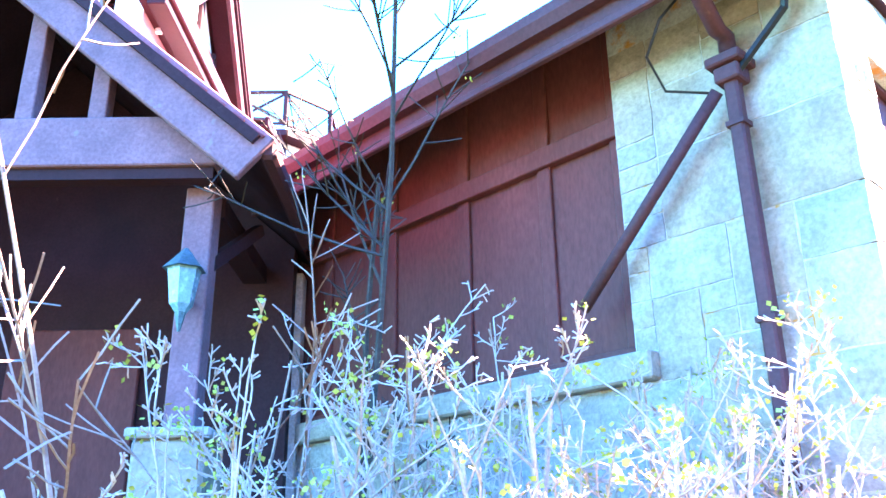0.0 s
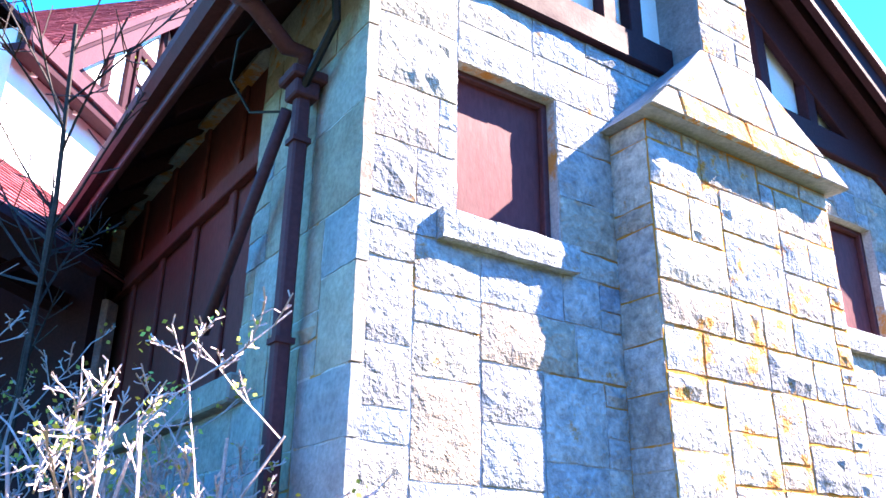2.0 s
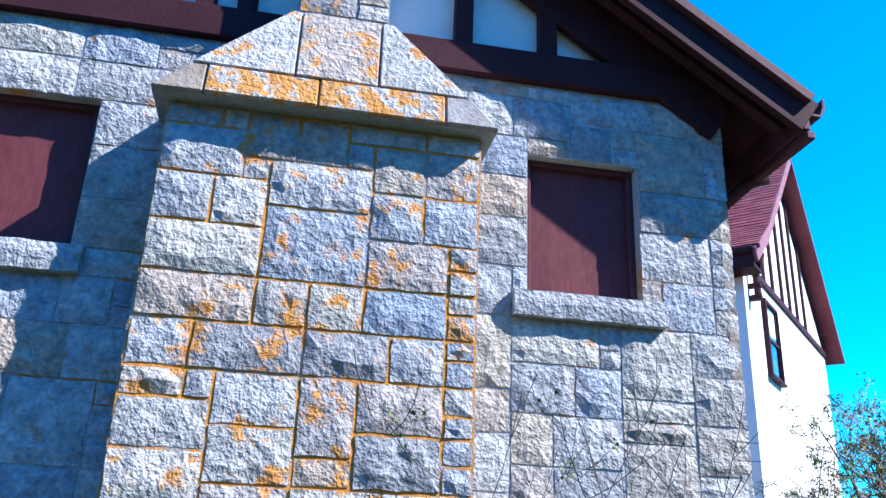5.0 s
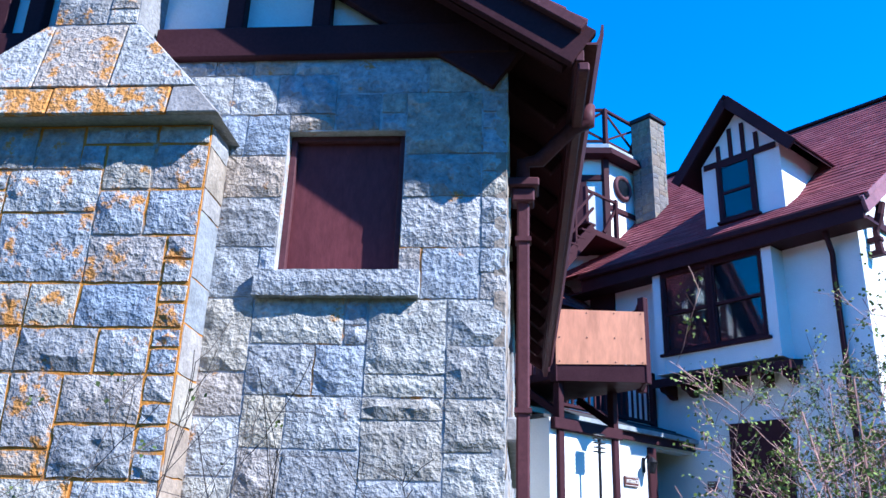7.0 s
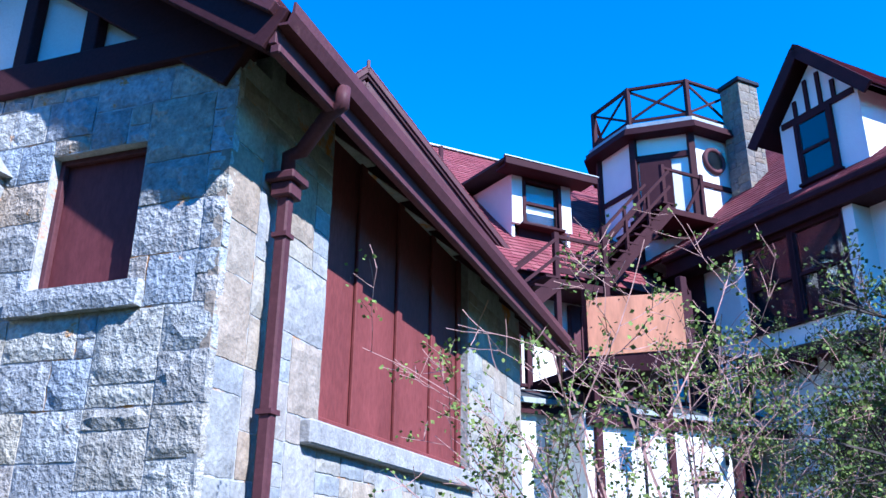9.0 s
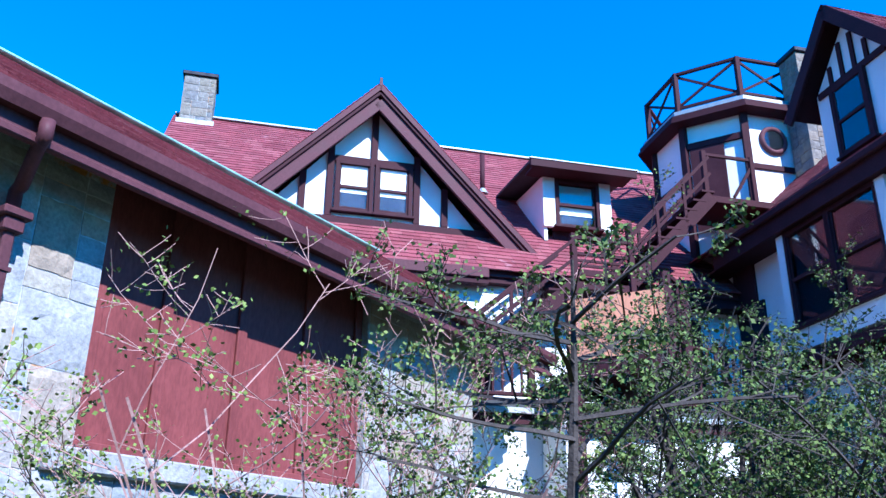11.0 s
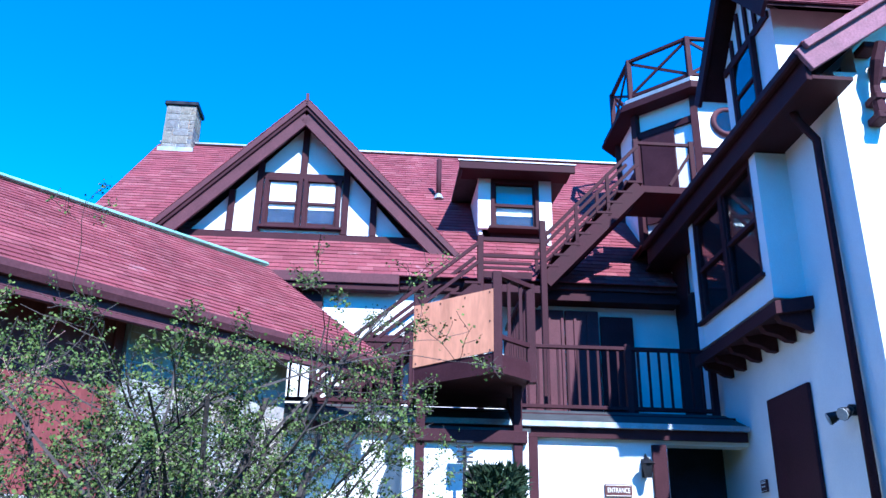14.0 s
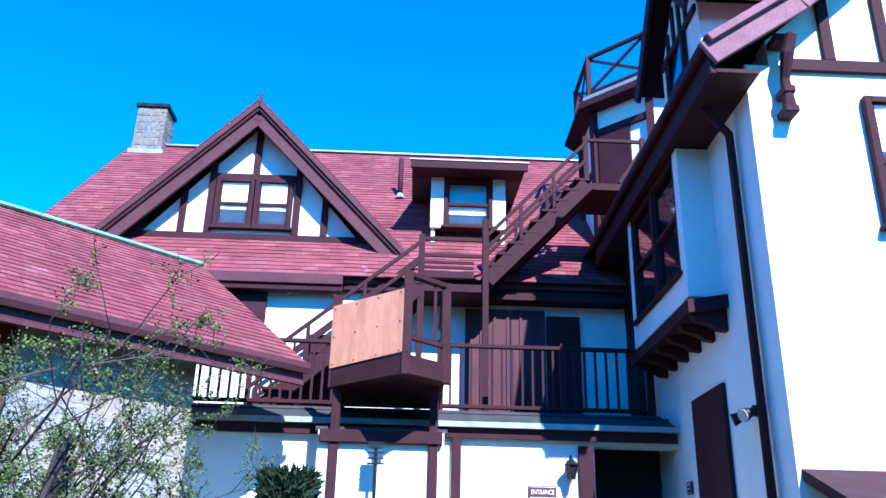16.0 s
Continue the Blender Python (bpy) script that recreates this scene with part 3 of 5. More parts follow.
downspout(wing, (8.10, 1.32, 4.03), (WX1 + 0.09, 1.42, 3.62), (WX1 + 0.09, 1.42, 0.2))
downspout(wing, (2.88, 1.42, 4.03), (WX0 - 0.09, 1.44, 3.66), (WX0 - 0.09, 1.44, 0.0))
part("cable", T([(3.22, 1.42, 3.55), (3.25, 1.16, 3.80), (3.2, 1.1, 4.0)], 0.02, sides=6), M_IRON, wing)
part("loose_wire", T([(3.05, 1.5, 4.0), (2.98, 1.62, 3.85), (3.0, 1.72, 3.7), (3.1, 1.7, 3.55), (3.2, 1.52, 3.5)], 0.007, sides=5), M_IRON, wing, "thin loose wire loop")
brace = part("fallen_pipe", T([(3.20, 1.50, 3.50), (3.215, 2.34, 2.66)], 0.030, sides=8), M_GUTTER, wing, "loose diagonal rain pipe against the wall", smooth=True)

# ---- main house: walls ----
house = thing("house", HOUSE, "white stucco half-timbered mansion with red shingle roofs", "house")
def RZ(v):
    return 10.85 - 0.948 * (7.2 - v)
part("ground_floor_wall", B(8.2, 0.45, 0.3, 14.58, 0.7, 3.62), M_STUCCO, house, "bright white stucco wall")
part("ground_floor_wall", B(14.58, 0.45, 3.46, 15.62, 0.7, 3.62), M_STUCCO, house)
# Near-black sheet puts the entrance's inner shade into colour.
part("doorway_back", B(14.5, 1.3, 0.3, 15.62, 1.35, 3.6), M_DARK, house, "near-black sheet painted as the shade inside the open entrance")
part("door_post", B(14.38, 0.40, 0.3, 14.56, 0.448, 3.45), M_BROWN, house, "grey brown door jamb", bevel=0.006)
part("upper_wall", B(5.95, 2.52, 0.3, 15.62, 2.77, 6.3), M_STUCCO, house, "white stucco wall behind the balcony")
part("end_wall", S([(5.95, 3.1, 0.3), (5.95, 11.2, 0.3), (5.95, 11.2, RZ(3.1) - 0.1), (5.95, 7.2, RZ(7.2) - 0.1), (5.95, 3.1, RZ(3.1) - 0.1)], (0.25, 0, 0)), M_STUCCO, house)
part("rear_wall", B(6.2, 11.2, 0.3, 22.4, 11.4, 6.8), M_STUCCO, house)
# main roof deck
part("roof_deck", S([(5.85, 2.30, RZ(2.30)), (17.4, 2.30, RZ(2.30)), (17.4, 7.2, RZ(7.2)), (5.85, 7.2, RZ(7.2))], (0, 0, -0.06)), M_BROWN, house)
part("roof_deck", S([(5.85, 7.2, RZ(7.2)), (17.4, 7.2, RZ(7.2)), (17.4, 12.2, RZ(2.2)), (5.85, 12.2, RZ(2.2))], (0, 0, -0.06)), M_SHINGLE, house)
part("ridge_cap", BM((5.85, 7.2, RZ(7.2) + 0.03), (17.4, 7.2, RZ(7.2) + 0.03), 0.16, 0.05), M_LEAD, house, "grey lead ridge", bevel=0.01)
for u0, u1, v, z in ((5.8, 11.25, 2.24, 6.02), (11.26, 15.6, 2.34, 6.08)):
    part("cornice", B(u0, v, z, u1, v + 0.09, z + 0.17), M_GUTTER, house, "brown gutter moulding", bevel=0.012)
    part("cornice", B(u0, v + 0.04, z - 0.09, u1, v + 0.2, z - 0.002), M_BROWN, house, bevel=0.006)
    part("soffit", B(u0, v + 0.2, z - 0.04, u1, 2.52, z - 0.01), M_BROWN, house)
u = 6.2
while u < 12:
    part("soffit_block", B(u, 2.445, 5.93, u + 0.04, 2.50, 5.975), M_STUCCO, house)
    u += 0.7

# ---- house: big gable ----
gable = part("gable_wall", S([(7.55, 3.28, 6.95), (11.55, 3.28, 6.95), (9.56, 3.28, 9.25)], (0, 0.15, 0)), M_STUCCO, house, "white stucco gable between dark timbers")
GS = (9.55 - 6.72) / 2.72
for sgn in (-1, 1):
    lo, hi = (9.56 + sgn * 2.80, 6.64), (9.56, 9.55)
    deck = [(lo[0], 2.86, lo[1]), (hi[0], 2.86, hi[1]), (hi[0], 6.0, hi[1]), (lo[0], 3.4, lo[1])]
    part("gable_roof", S(deck, (0, 0, -0.05)), M_BROWN, house)
    for off, th, v, mat in ((-0.21, 0.26, 2.94, M_GUTTER), (-0.045, 0.09, 2.87, M_GUTTER), (-0.12, 0.05, 2.90, M_BROWN)):
        o = Vector((sgn * 0.7, 0, 0.72)).normalized()
        part("barge_board", BM(Vector((lo[0], v, lo[1])) + o * off * 1.0, Vector((hi[0], v, hi[1] + off * 1.38)), 0.06, th), mat, house, bevel=0.006)
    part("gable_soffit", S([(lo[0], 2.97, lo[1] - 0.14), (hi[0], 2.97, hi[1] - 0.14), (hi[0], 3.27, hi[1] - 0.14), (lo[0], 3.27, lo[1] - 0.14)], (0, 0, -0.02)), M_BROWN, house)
part("finial", BM((9.56, 2.86, 9.5), (9.56, 2.86, 9.66), 0.05, 0.05), M_GUTTER, house)
for u, z0, z1 in ((8.40, 7.2, 7.95), (8.84, 7.2, 8.5), (10.30, 7.2, 8.45), (10.78, 7.2, 7.9), (9.56, 8.28, 9.2)):
    part("timber", B(u - 0.055, 3.22, z0, u + 0.055, 3.278, z1), M_BROWN, house, bevel=0.005)
part("timber", B(7.55, 3.20, 7.03, 11.55, 3.278, 7.19), M_BROWN, house, bevel=0.006)
part("timber", B(8.9, 3.215, 8.19, 10.24, 3.277, 8.30), M_BROWN, house, bevel=0.005)
for u in (9.24, 9.90):
    sash_window(house, lambda a, z, d, u=u: Vector((u + a, 3.222 - d * 0.5, 7.34 + z)), 0.50, 0.80, blind=0.62)

# ---- house: shed dormer ----
part("dormer_cheek", S([(12.58, 3.31, 7.2), (12.58, 3.31, 8.42), (12.58, 4.8, 8.56), ], (0.06, 0, 0)), M_STUCCO, house)
part("dormer_cheek", S([(13.76, 3.31, 7.2), (13.76, 3.31, 8.42), (13.76, 4.8, 8.56), ], (0.06, 0, 0)), M_STUCCO, house)
part("dormer_wall", B(12.56, 3.25, 7.45, 12.78, 3.33, 8.42), M_STUCCO, house)
part("dormer_wall", B(13.62, 3.25, 7.45, 13.84, 3.33, 8.42), M_STUCCO, house)
part("dormer_wall", B(12.78, 3.40, 7.2, 13.62, 3.44, 8.42), M_BROWN, house)
sash_window(house, lambda a, z, d: Vector((13.20 + a, 3.29 - d, 7.50 + z)), 0.70, 0.80, blind=0.7)
part("dormer_roof", S([(12.22, 2.88, 8.46), (14.16, 2.88, 8.46), (14.16, 4.95, 8.66), (12.22, 4.95, 8.66)], (0, 0, 0.05)), M_SLATE, house)
part("dormer_fascia", B(12.2, 2.84, 8.36, 14.18, 2.90, 8.50), M_BROWN, house, bevel=0.006)
part("drip_edge", B(12.18, 2.825, 8.502, 14.2, 2.90, 8.52), M_LEAD, house, "pale metal drip edge")
part("dormer_soffit", B(12.26, 2.90, 8.38, 14.12, 3.30, 8.42), M_BROWN, house)
part("vent_pipe", T([(11.98, 5.0, 8.7), (11.98, 5.0, 9.62)], 0.05, sides=10), M_BROWN, house, "dark painted vent pipe", smooth=True)
part("vent_flashing", T([(11.98, 4.98, 8.74), (11.98, 5.0, 8.86)], [0.11, 0.06], sides=10), M_LEAD, house)

# ---- house: balcony, fascia and panels behind it ----
part("balcony_floor", B(8.6, 0.72, 3.72, 15.6, 2.85, 3.86), M_BROWN, house)
part("balcony_skirt", S([(8.6, 0.98, 3.94), (15.56, 0.98, 3.94), (15.56, 0.33, 3.70), (8.6, 0.33, 3.70)], (0, 0, -0.07)), M_SLATE, house, "weathered grey sloping skirt roof")
part("skirt_edge", B(8.6, 0.29, 3.62, 15.58, 0.35, 3.685), M_LEAD, house, "pale metal drip edge")
part("skirt_board", B(8.6, 0.36, 3.50, 15.58, 0.40, 3.62), M_BROWN, house)
for u0, u1, z1 in ((13.13, 13.80, 5.78), (13.82, 14.34, 5.78)):
    part("panel", B(u0, 2.45, 3.87, u1, 2.516, z1), M_GUTTER, house, "red-brown board panel", bevel=0.008)
u = 13.15
while u < 14.3:
    part("panel_batten", B(u, 2.425, 3.87, u + 0.04, 2.448, 5.7), M_GUTTER, house)
    u += 0.2
part("dark_doorway", B(14.36, 2.42, 3.87, 14.87, 2.48, 5.69), M_BROWN, house, "dark open door leaf", bevel=0.006)
part("first_floor_window", B(9.42, 2.45, 4.9, 10.10, 2.516, 5.96), M_BROWN, house)
part("arch_panel", B(10.75, 2.45, 4.2, 11.35, 2.516, 5.3), M_BROWN, house, "red-brown panel", bevel=0.03)
part("vestibule", B(11.34, -0.30, 0.6, 12.74, 0.45, 3.44), M_STUCCO, house, "white vestibule wall between brown posts")
part("vestibule_roof", B(11.30, -0.24, 3.445, 12.78, 0.40, 3.49), M_SLATE, house)
part("wall_column", B(12.86, 0.36, 0.6, 12.97, 0.446, 3.5), M_BROWN, house, bevel=0.006)

# ---- house: right wing ----
RWE = 6.9
part("side_wall", S([(15.62, -2.65, 0.2), (15.62, -2.65, 6.85), (15.62, 3.1, 6.85), (15.62, 3.1, 0.2)], (0.25, 0, 0)), M_STUCCO, house, "white stucco side wall with rust stains")
part("gable_end_wall", S([(15.87, -2.65, 0.2), (22.9, -2.65, 0.2), (22.9, -2.65, 6.85), (19.3, -2.65, 10.1), (15.87, -2.65, 7.15)], (0, 0.25, 0)), M_STUCCO, house)
part("far_wall", B(22.65, -2.4, 0.2, 22.9, 11.2, 6.85), M_STUCCO, house)
def wing_roof(u):
    return 6.92 + 0.70 * (u - 15.15) if u < 16.1 else 7.585 + 0.93 * (u - 16.1)
TOP = wing_roof(19.3)
for a, b in ((15.15, 16.1), (16.1, 19.3)):
    part("roof_deck", S([(a, -3.02, wing_roof(a)), (a, 6.5, wing_roof(a)), (b, 6.5, wing_roof(b)), (b, -3.02, wing_roof(b))], (0, 0, -0.07)), M_BROWN, house)
part("roof_deck", S([(19.3, -3.02, TOP), (19.3, 11.5, TOP), (23.4, 11.5, 6.8), (23.4, -3.02, 6.8)], (0, 0, -0.07)), M_SHINGLE, house)
part("ridge_cap", BM((19.3, -3.04, TOP + 0.03), (19.3, 8, TOP + 0.03), 0.16, 0.05), M_BROWN, house)
part("eave_board", B(15.14, -2.96, 6.52, 15.20, 2.3, 6.80), M_BROWN, house, bevel=0.008)
part("eave_gutter", B(15.05, -2.98, 6.76, 15.138, 2.3, 6.87), M_BROWN, house, bevel=0.02)
part("soffit", B(15.2, -2.96, 6.54, 15.62, 2.85, 6.58), M_BROWN, house)
for (a, b) in ((15.12, 16.1), (16.1, 19.3)):
    for off, th, v, mat in ((-0.18, 0.26, -2.99, M_MAUVE), (-0.04, 0.08, -3.05, M_MAUVE)):
        part("barge_board", BM((a, v, wing_roof(a) + off), (b, v, wing_roof(b) + off), 0.06, th), mat, house, "weathered mauve-brown barge board", bevel=0.006)
brk = part("barge_bracket", T([(15.95, -2.66, 6.25), (15.95, -2.80, 6.28), (15.95, -2.78, 6.6), (15.97, -2.86, 6.85), (16.02, -2.9, 7.05)], [0.05, 0.07, 0.05, 0.07, 0.06], sides=8), M_BROWN, house, "carved dark timber bracket")
for z, s in ((6.20, 0.07), (6.42, 0.06), (7.02, 0.08)):
    part("bracket_block", B(15.95 - s, -2.86, z, 15.95 + s, -2.652, z + 0.08), M_BROWN, brk, bevel=0.01)
part("band", B(16.0, -2.70, 6.78, 22.9, -2.653, 6.92), M_BROWN, house, bevel=0.006)
for u in (16.5, 17.1, 17.8, 18.6, 19.3, 20.0, 20.8):
    part("timber", B(u - 0.06, -2.70, 6.92, u + 0.06, -2.653, wing_roof(u) - 0.2 if u <= 19.3 else wing_roof(38.6 - u) - 0.2), M_BROWN, house, bevel=0.006)
sash_window(house, lambda a, z, d: Vector((17.22 + a, -2.708 - d * 0.5, 5.12 + z)), 0.8, 1.3, blind=0.4)
part("porch_hood", S([(15.66, -3.6, 2.45), (22, -3.6, 2.45), (22, -2.652, 2.85), (15.66, -2.652, 2.85)], (0, 0, -0.1)), M_BROWN, house, "dark hood roof over the ground floor")

# bay window on the side wall
part("bay", B(15.27, -1.45, 6.52, 15.62, 0.78, 6.538), M_BROWN, house)
part("bay_side", B(15.25, -1.45, 4.76, 15.62, -1.27, 6.52), M_STUCCO, house)
part("bay_side", B(15.25, 0.62, 4.76, 15.62, 0.78, 6.52), M_STUCCO, house)
part("bay_apron", B(15.26, -1.27, 4.76, 15.62, 0.62, 5.06), M_STUCCO, house)
for v in (-0.80, 0.15):
    sash_window(house, lambda a, z, d, v=v: Vector((15.28 - d, v - a, 5.12 + z)), 0.84, 1.34, blind=0.0, depth=0.03)
part("bay_ledge", S([(15.19, -1.58, 4.68), (15.19, 0.86, 4.68), (15.62, 0.86, 4.755), (15.62, -1.58, 4.755)], (0, 0, -0.14)), M_BROWN, house, "dark timber ledge under the bay")
for v in (-1.45, -1.05, -0.6, -0.15, 0.3, 0.7):
    part("bay_corbel", S([(15.24, v - 0.05, 4.55), (15.62, v - 0.05, 4.61), (15.62, v - 0.05, 4.38), (15.52, v - 0.05, 4.39), (15.42, v - 0.05, 4.45), (15.28, v - 0.05, 4.48)], (0, 0.1, 0)), M_BROWN, house)
part("side_door", B(15.57, -1.26, 1.7, 15.618, -0.27, 3.89), M_BROWN, house, "dark brown boarded side door", bevel=0.008)
part("small_window", B(15.57, 1.87, 5.60, 15.618, 2.45, 6.56), M_BROWN, house, "dark shuttered small window", bevel=0.01)
# Near-black plate paints the shade in the balcony doorway.
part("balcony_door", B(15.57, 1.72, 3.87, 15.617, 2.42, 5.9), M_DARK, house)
part("side_downspout", T([(15.3, -2.30, 6.6), (15.35, -2.30, 6.45), (15.54, -2.27, 6.25), (15.55, -2.25, 5.9), (15.55, -2.25, 0.9)], 0.045, sides=8), M_BROWN, house, smooth=True)

# gabled dormer of the right wing
dw = part("dormer_front", S([(15.62, -1.60, 7.05), (15.62, -0.14, 7.05), (15.62, -0.14, 8.45), (15.62, -0.87, 9.25), (15.62, -1.60, 8.45)], (0.12, 0, 0)), M_STUCCO, house)
part("dormer_side", S([(15.74, -1.60, 7.05), (15.74, -1.60, 8.45), (17.2, -1.60, 8.45)], (0, 0.1, 0)), M_STUCCO, house)
part("dormer_side", S([(15.74, -0.24, 7.05), (15.74, -0.24, 8.45), (17.2, -0.24, 8.45)], (0, 0.1, 0)), M_STUCCO, house)
sash_window(house, lambda a, z, d: Vector((15.562 - d * 0.5, -0.80 - a, 7.32 + z)), 0.56, 0.98, blind=0.0, depth=0.03)
for sgn in (-1, 1):
    part("dormer_roof", S([(15.36, -0.85, 9.55), (15.36, -0.85 + sgn * 1.08, 8.30), (17.2, -0.85 + sgn * 1.08, 8.30), (18.6, -0.85, 9.55)], (0, 0, -0.06)), M_BROWN, house)
    part("dormer_barge", BM((15.36, -0.85, 9.43), (15.36, -0.85 + sgn * 1.10, 8.17), 0.05, 0.2), M_BROWN, house, bevel=0.006)
part("timber", B(15.585, -1.55, 8.36, 15.617, -0.2, 8.46), M_BROWN, house)
for v in (-1.22, -0.98, -0.74, -0.50):
    part("timber", B(15.585, v - 0.035, 8.46, 15.617, v + 0.035, 9.15 - abs(v + 0.87) * 1.1), M_BROWN, house)

# octagonal turret
TC = Vector((16.78, 3.82))
def ring(r, z, k):
    a = radians(22.5 + 45 * k)
    return Vector((TC.x + r * math.cos(a), TC.y + r * math.sin(a), z))
R0 = 1.44
tur = part("turret_wall", S([ring(R0, 6.9, k) for k in range(8)], (0, 0, 2.95)), M_STUCCO, house, "white stucco octagonal turret with brown bands")
for k in range(8):
    part("corner_board", BM(ring(R0 + 0.012, 7.0, k), ring(R0 + 0.012, 9.8, k), 0.13, 0.13, side=(math.cos(radians(22.5 + 45 * k)), math.sin(radians(22.5 + 45 * k)), 0)), M_BROWN, tur, bevel=0.006)
    if k != 4:
        part("band", BM(ring(R0 + 0.01, 8.72, k), ring(R0 + 0.01, 8.72, k + 1), 0.06, 0.10), M_BROWN, tur)
part("turret_eave", S([ring(1.78, 9.78, k) for k in range(8)], (0, 0, 0.05)), M_BROWN, house)
part("turret_fascia", S([ring(1.74, 9.832, k) for k in range(8)], (0, 0, 0.10)), M_BROWN, house)
part("turret_deck", S([ring(1.66, 9.934, k) for k in range(8)], (0, 0, 0.12)), M_LEAD, house, "pale metal turret deck")
rail = part("turret_railing", S([ring(1.5, 10.055, k) for k in range(8)], (0, 0, 0.02)), M_LEAD, house, "brown cross-braced deck railing")
for k in range(8):
    part("post", BM(ring(1.52, 10.06, k), ring(1.52, 10.96, k), 0.09, 0.09), M_BROWN, rail, bevel=0.006)
    part("top_rail", BM(ring(1.52, 10.93, k), ring(1.52, 10.93, k + 1), 0.07, 0.05), M_BROWN, rail)
    part("bottom_rail", BM(ring(1.52, 10.18, k), ring(1.52, 10.18, k + 1), 0.05, 0.05), M_BROWN, rail)
    part("brace", BM(ring(1.52, 10.2, k), ring(1.52, 10.9, k + 1), 0.03, 0.05), M_BROWN, rail)
    part("brace", BM(ring(1.50, 10.9, k), ring(1.50, 10.2, k + 1), 0.03, 0.05), M_BROWN, rail)
def face_place(k, out=0.02):
    a, b = ring(R0, 0, k), ring(R0, 0, k + 1)
    mid, along = (a + b) / 2, (b - a).normalized()
    nrm = Vector((mid.x - TC.x, mid.y - TC.y, 0)).normalized()
    return mid, along, nrm
mid, along, nrm = face_place(4)
def quad_on(mid, along, nrm, a0, z0, a1, z1, d0, d1):
    pts = [mid + along * a + Vector((0, 0, z)) + nrm * d0 for a, z in ((a0, z0), (a1, z0), (a1, z1), (a0, z1))]
    return S(pts, nrm * (d1 - d0))
part("turret_door", quad_on(mid, along, nrm, -0.46, 7.6, 0.16, 9.28, 0.005, 0.05), M_BROWN, tur, "red-brown turret door")
part("band", quad_on(mid, along, nrm, -0.5, 9.28, 0.5, 9.40, 0.004, 0.06), M_BROWN, tur)
mid, along, nrm = face_place(5)
c = mid + Vector((0, 0, 9.28)) + nrm * 0.03
# Porthole disc is near-black to paint the unlit inside.
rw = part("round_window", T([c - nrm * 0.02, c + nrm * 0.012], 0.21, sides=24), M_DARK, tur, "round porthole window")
bm = bmesh.new()
up = Vector((0, 0, 1))
tube(bm, [c + (along * math.cos(t * math.pi / 12) + up * math.sin(t * math.pi / 12)) * 0.24 for t in range(25)], 0.05, sides=8, cap=False)
part("frame", bm, M_GUTTER, rw, smooth=True)
pane = part("pane", T([c + nrm * 0.014, c + nrm * 0.02], 0.2, sides=24), M_GLASS, rw)

# ---- outside stair ----
stair = thing("outside_stair", HOUSE, "brown timber fire stair climbing from balcony to turret door", "stair")
def flight(u0, z0, u1, z1, v0, v1, k):
    for v in (v0, v1):
        part("stringer", BM((u0, v, z0 - 0.02), (u1, v, z1 - 0.02), 0.05, 0.22), M_BROWN, stair, bevel=0.005)
    for i in range(k):
        f = (i + 0.5) / k
        u, z = u0 + (u1 - u0) * f, z0 + (z1 - z0) * f + 0.12
        part("tread", B(u - 0.12, v0 - 0.03, z, u + 0.12, v1 + 0.03, z + 0.04), M_BROWN, stair, bevel=0.004)
    for h in (0.40, 0.70):
        for v in (v0, v1):
            part("handrail", BM((u0, v, z0 + h), (u1, v, z1 + h), 0.04, 0.05), M_BROWN, stair)
    for f in (0.0, 0.33, 0.66):
        for v in (v0, v1):
            u, z = u0 + (u1 - u0) * f, z0 + (z1 - z0) * f
            part("post", BM((u, v, z), (u, v, z + 0.72), 0.05, 0.05), M_BROWN, stair)
flight(10.10, 3.9, 12.42, 5.86, 1.72, 2.36, 11)
flight(13.40, 6.02, 14.95, 7.66, 1.80, 2.45, 9)
# Dark sheet added below the open treads to stand for their shade.
part("stair_soffit", S([(13.40, 1.83, 5.88), (13.40, 2.42, 5.88), (14.95, 2.42, 7.52), (14.95, 1.83, 7.52)], (0, 0, -0.02)), M_BROWN, stair, "dark sheet added for the shade under the stair")
# Slab added for the dark eave shade here; it also shades the wall.
part("upper_walk", B(13.41, 2.2, 5.86, 15.56, 2.515, 5.94), M_BROWN, stair, "dark slab added for the shaded eave soffit above the balcony")
part("landing", B(12.40, 1.75, 5.80, 13.40, 2.46, 5.92), M_BROWN, stair, bevel=0.006)
for z0, z1 in ((6.02, 6.12), (6.16, 6.20), (6.24, 6.28)):
    part("landing_board", B(12.46, 1.76, z0, 13.2, 1.79, z1), M_BROWN, stair)
for u, v in ((12.43, 1.75), (13.37, 1.75)):
    part("landing_post", B(u - 0.045, v - 0.045, 3.86, u + 0.045, v + 0.045, 6.95 if u > 13 else 6.68), M_BROWN, stair, bevel=0.006)
part("handrail", BM((12.43, 1.75, 6.62), (13.37, 1.75, 6.62), 0.05, 0.06), M_BROWN, stair)
part("handrail", BM((12.43, 1.75, 6.36), (13.37, 1.75, 6.36), 0.04, 0.05), M_BROWN, stair)
part("top_landing", B(14.92, 1.95, 7.62, 16.3, 2.9, 7.74), M_BROWN, stair, bevel=0.006)
for u, v in ((14.98, 2.0), (15.9, 2.0)):
    part("post", B(u - 0.04, v - 0.04, 7.74, u + 0.04, v + 0.04, 8.58), M_BROWN, stair, bevel=0.005)
part("handrail", BM((14.98, 2.0, 8.52), (15.9, 2.0, 8.52), 0.05, 0.05), M_BROWN, stair)
part("brace", BM((15.5, 2.0, 7.78), (15.9, 2.0, 8.4), 0.04, 0.05), M_BROWN, stair)

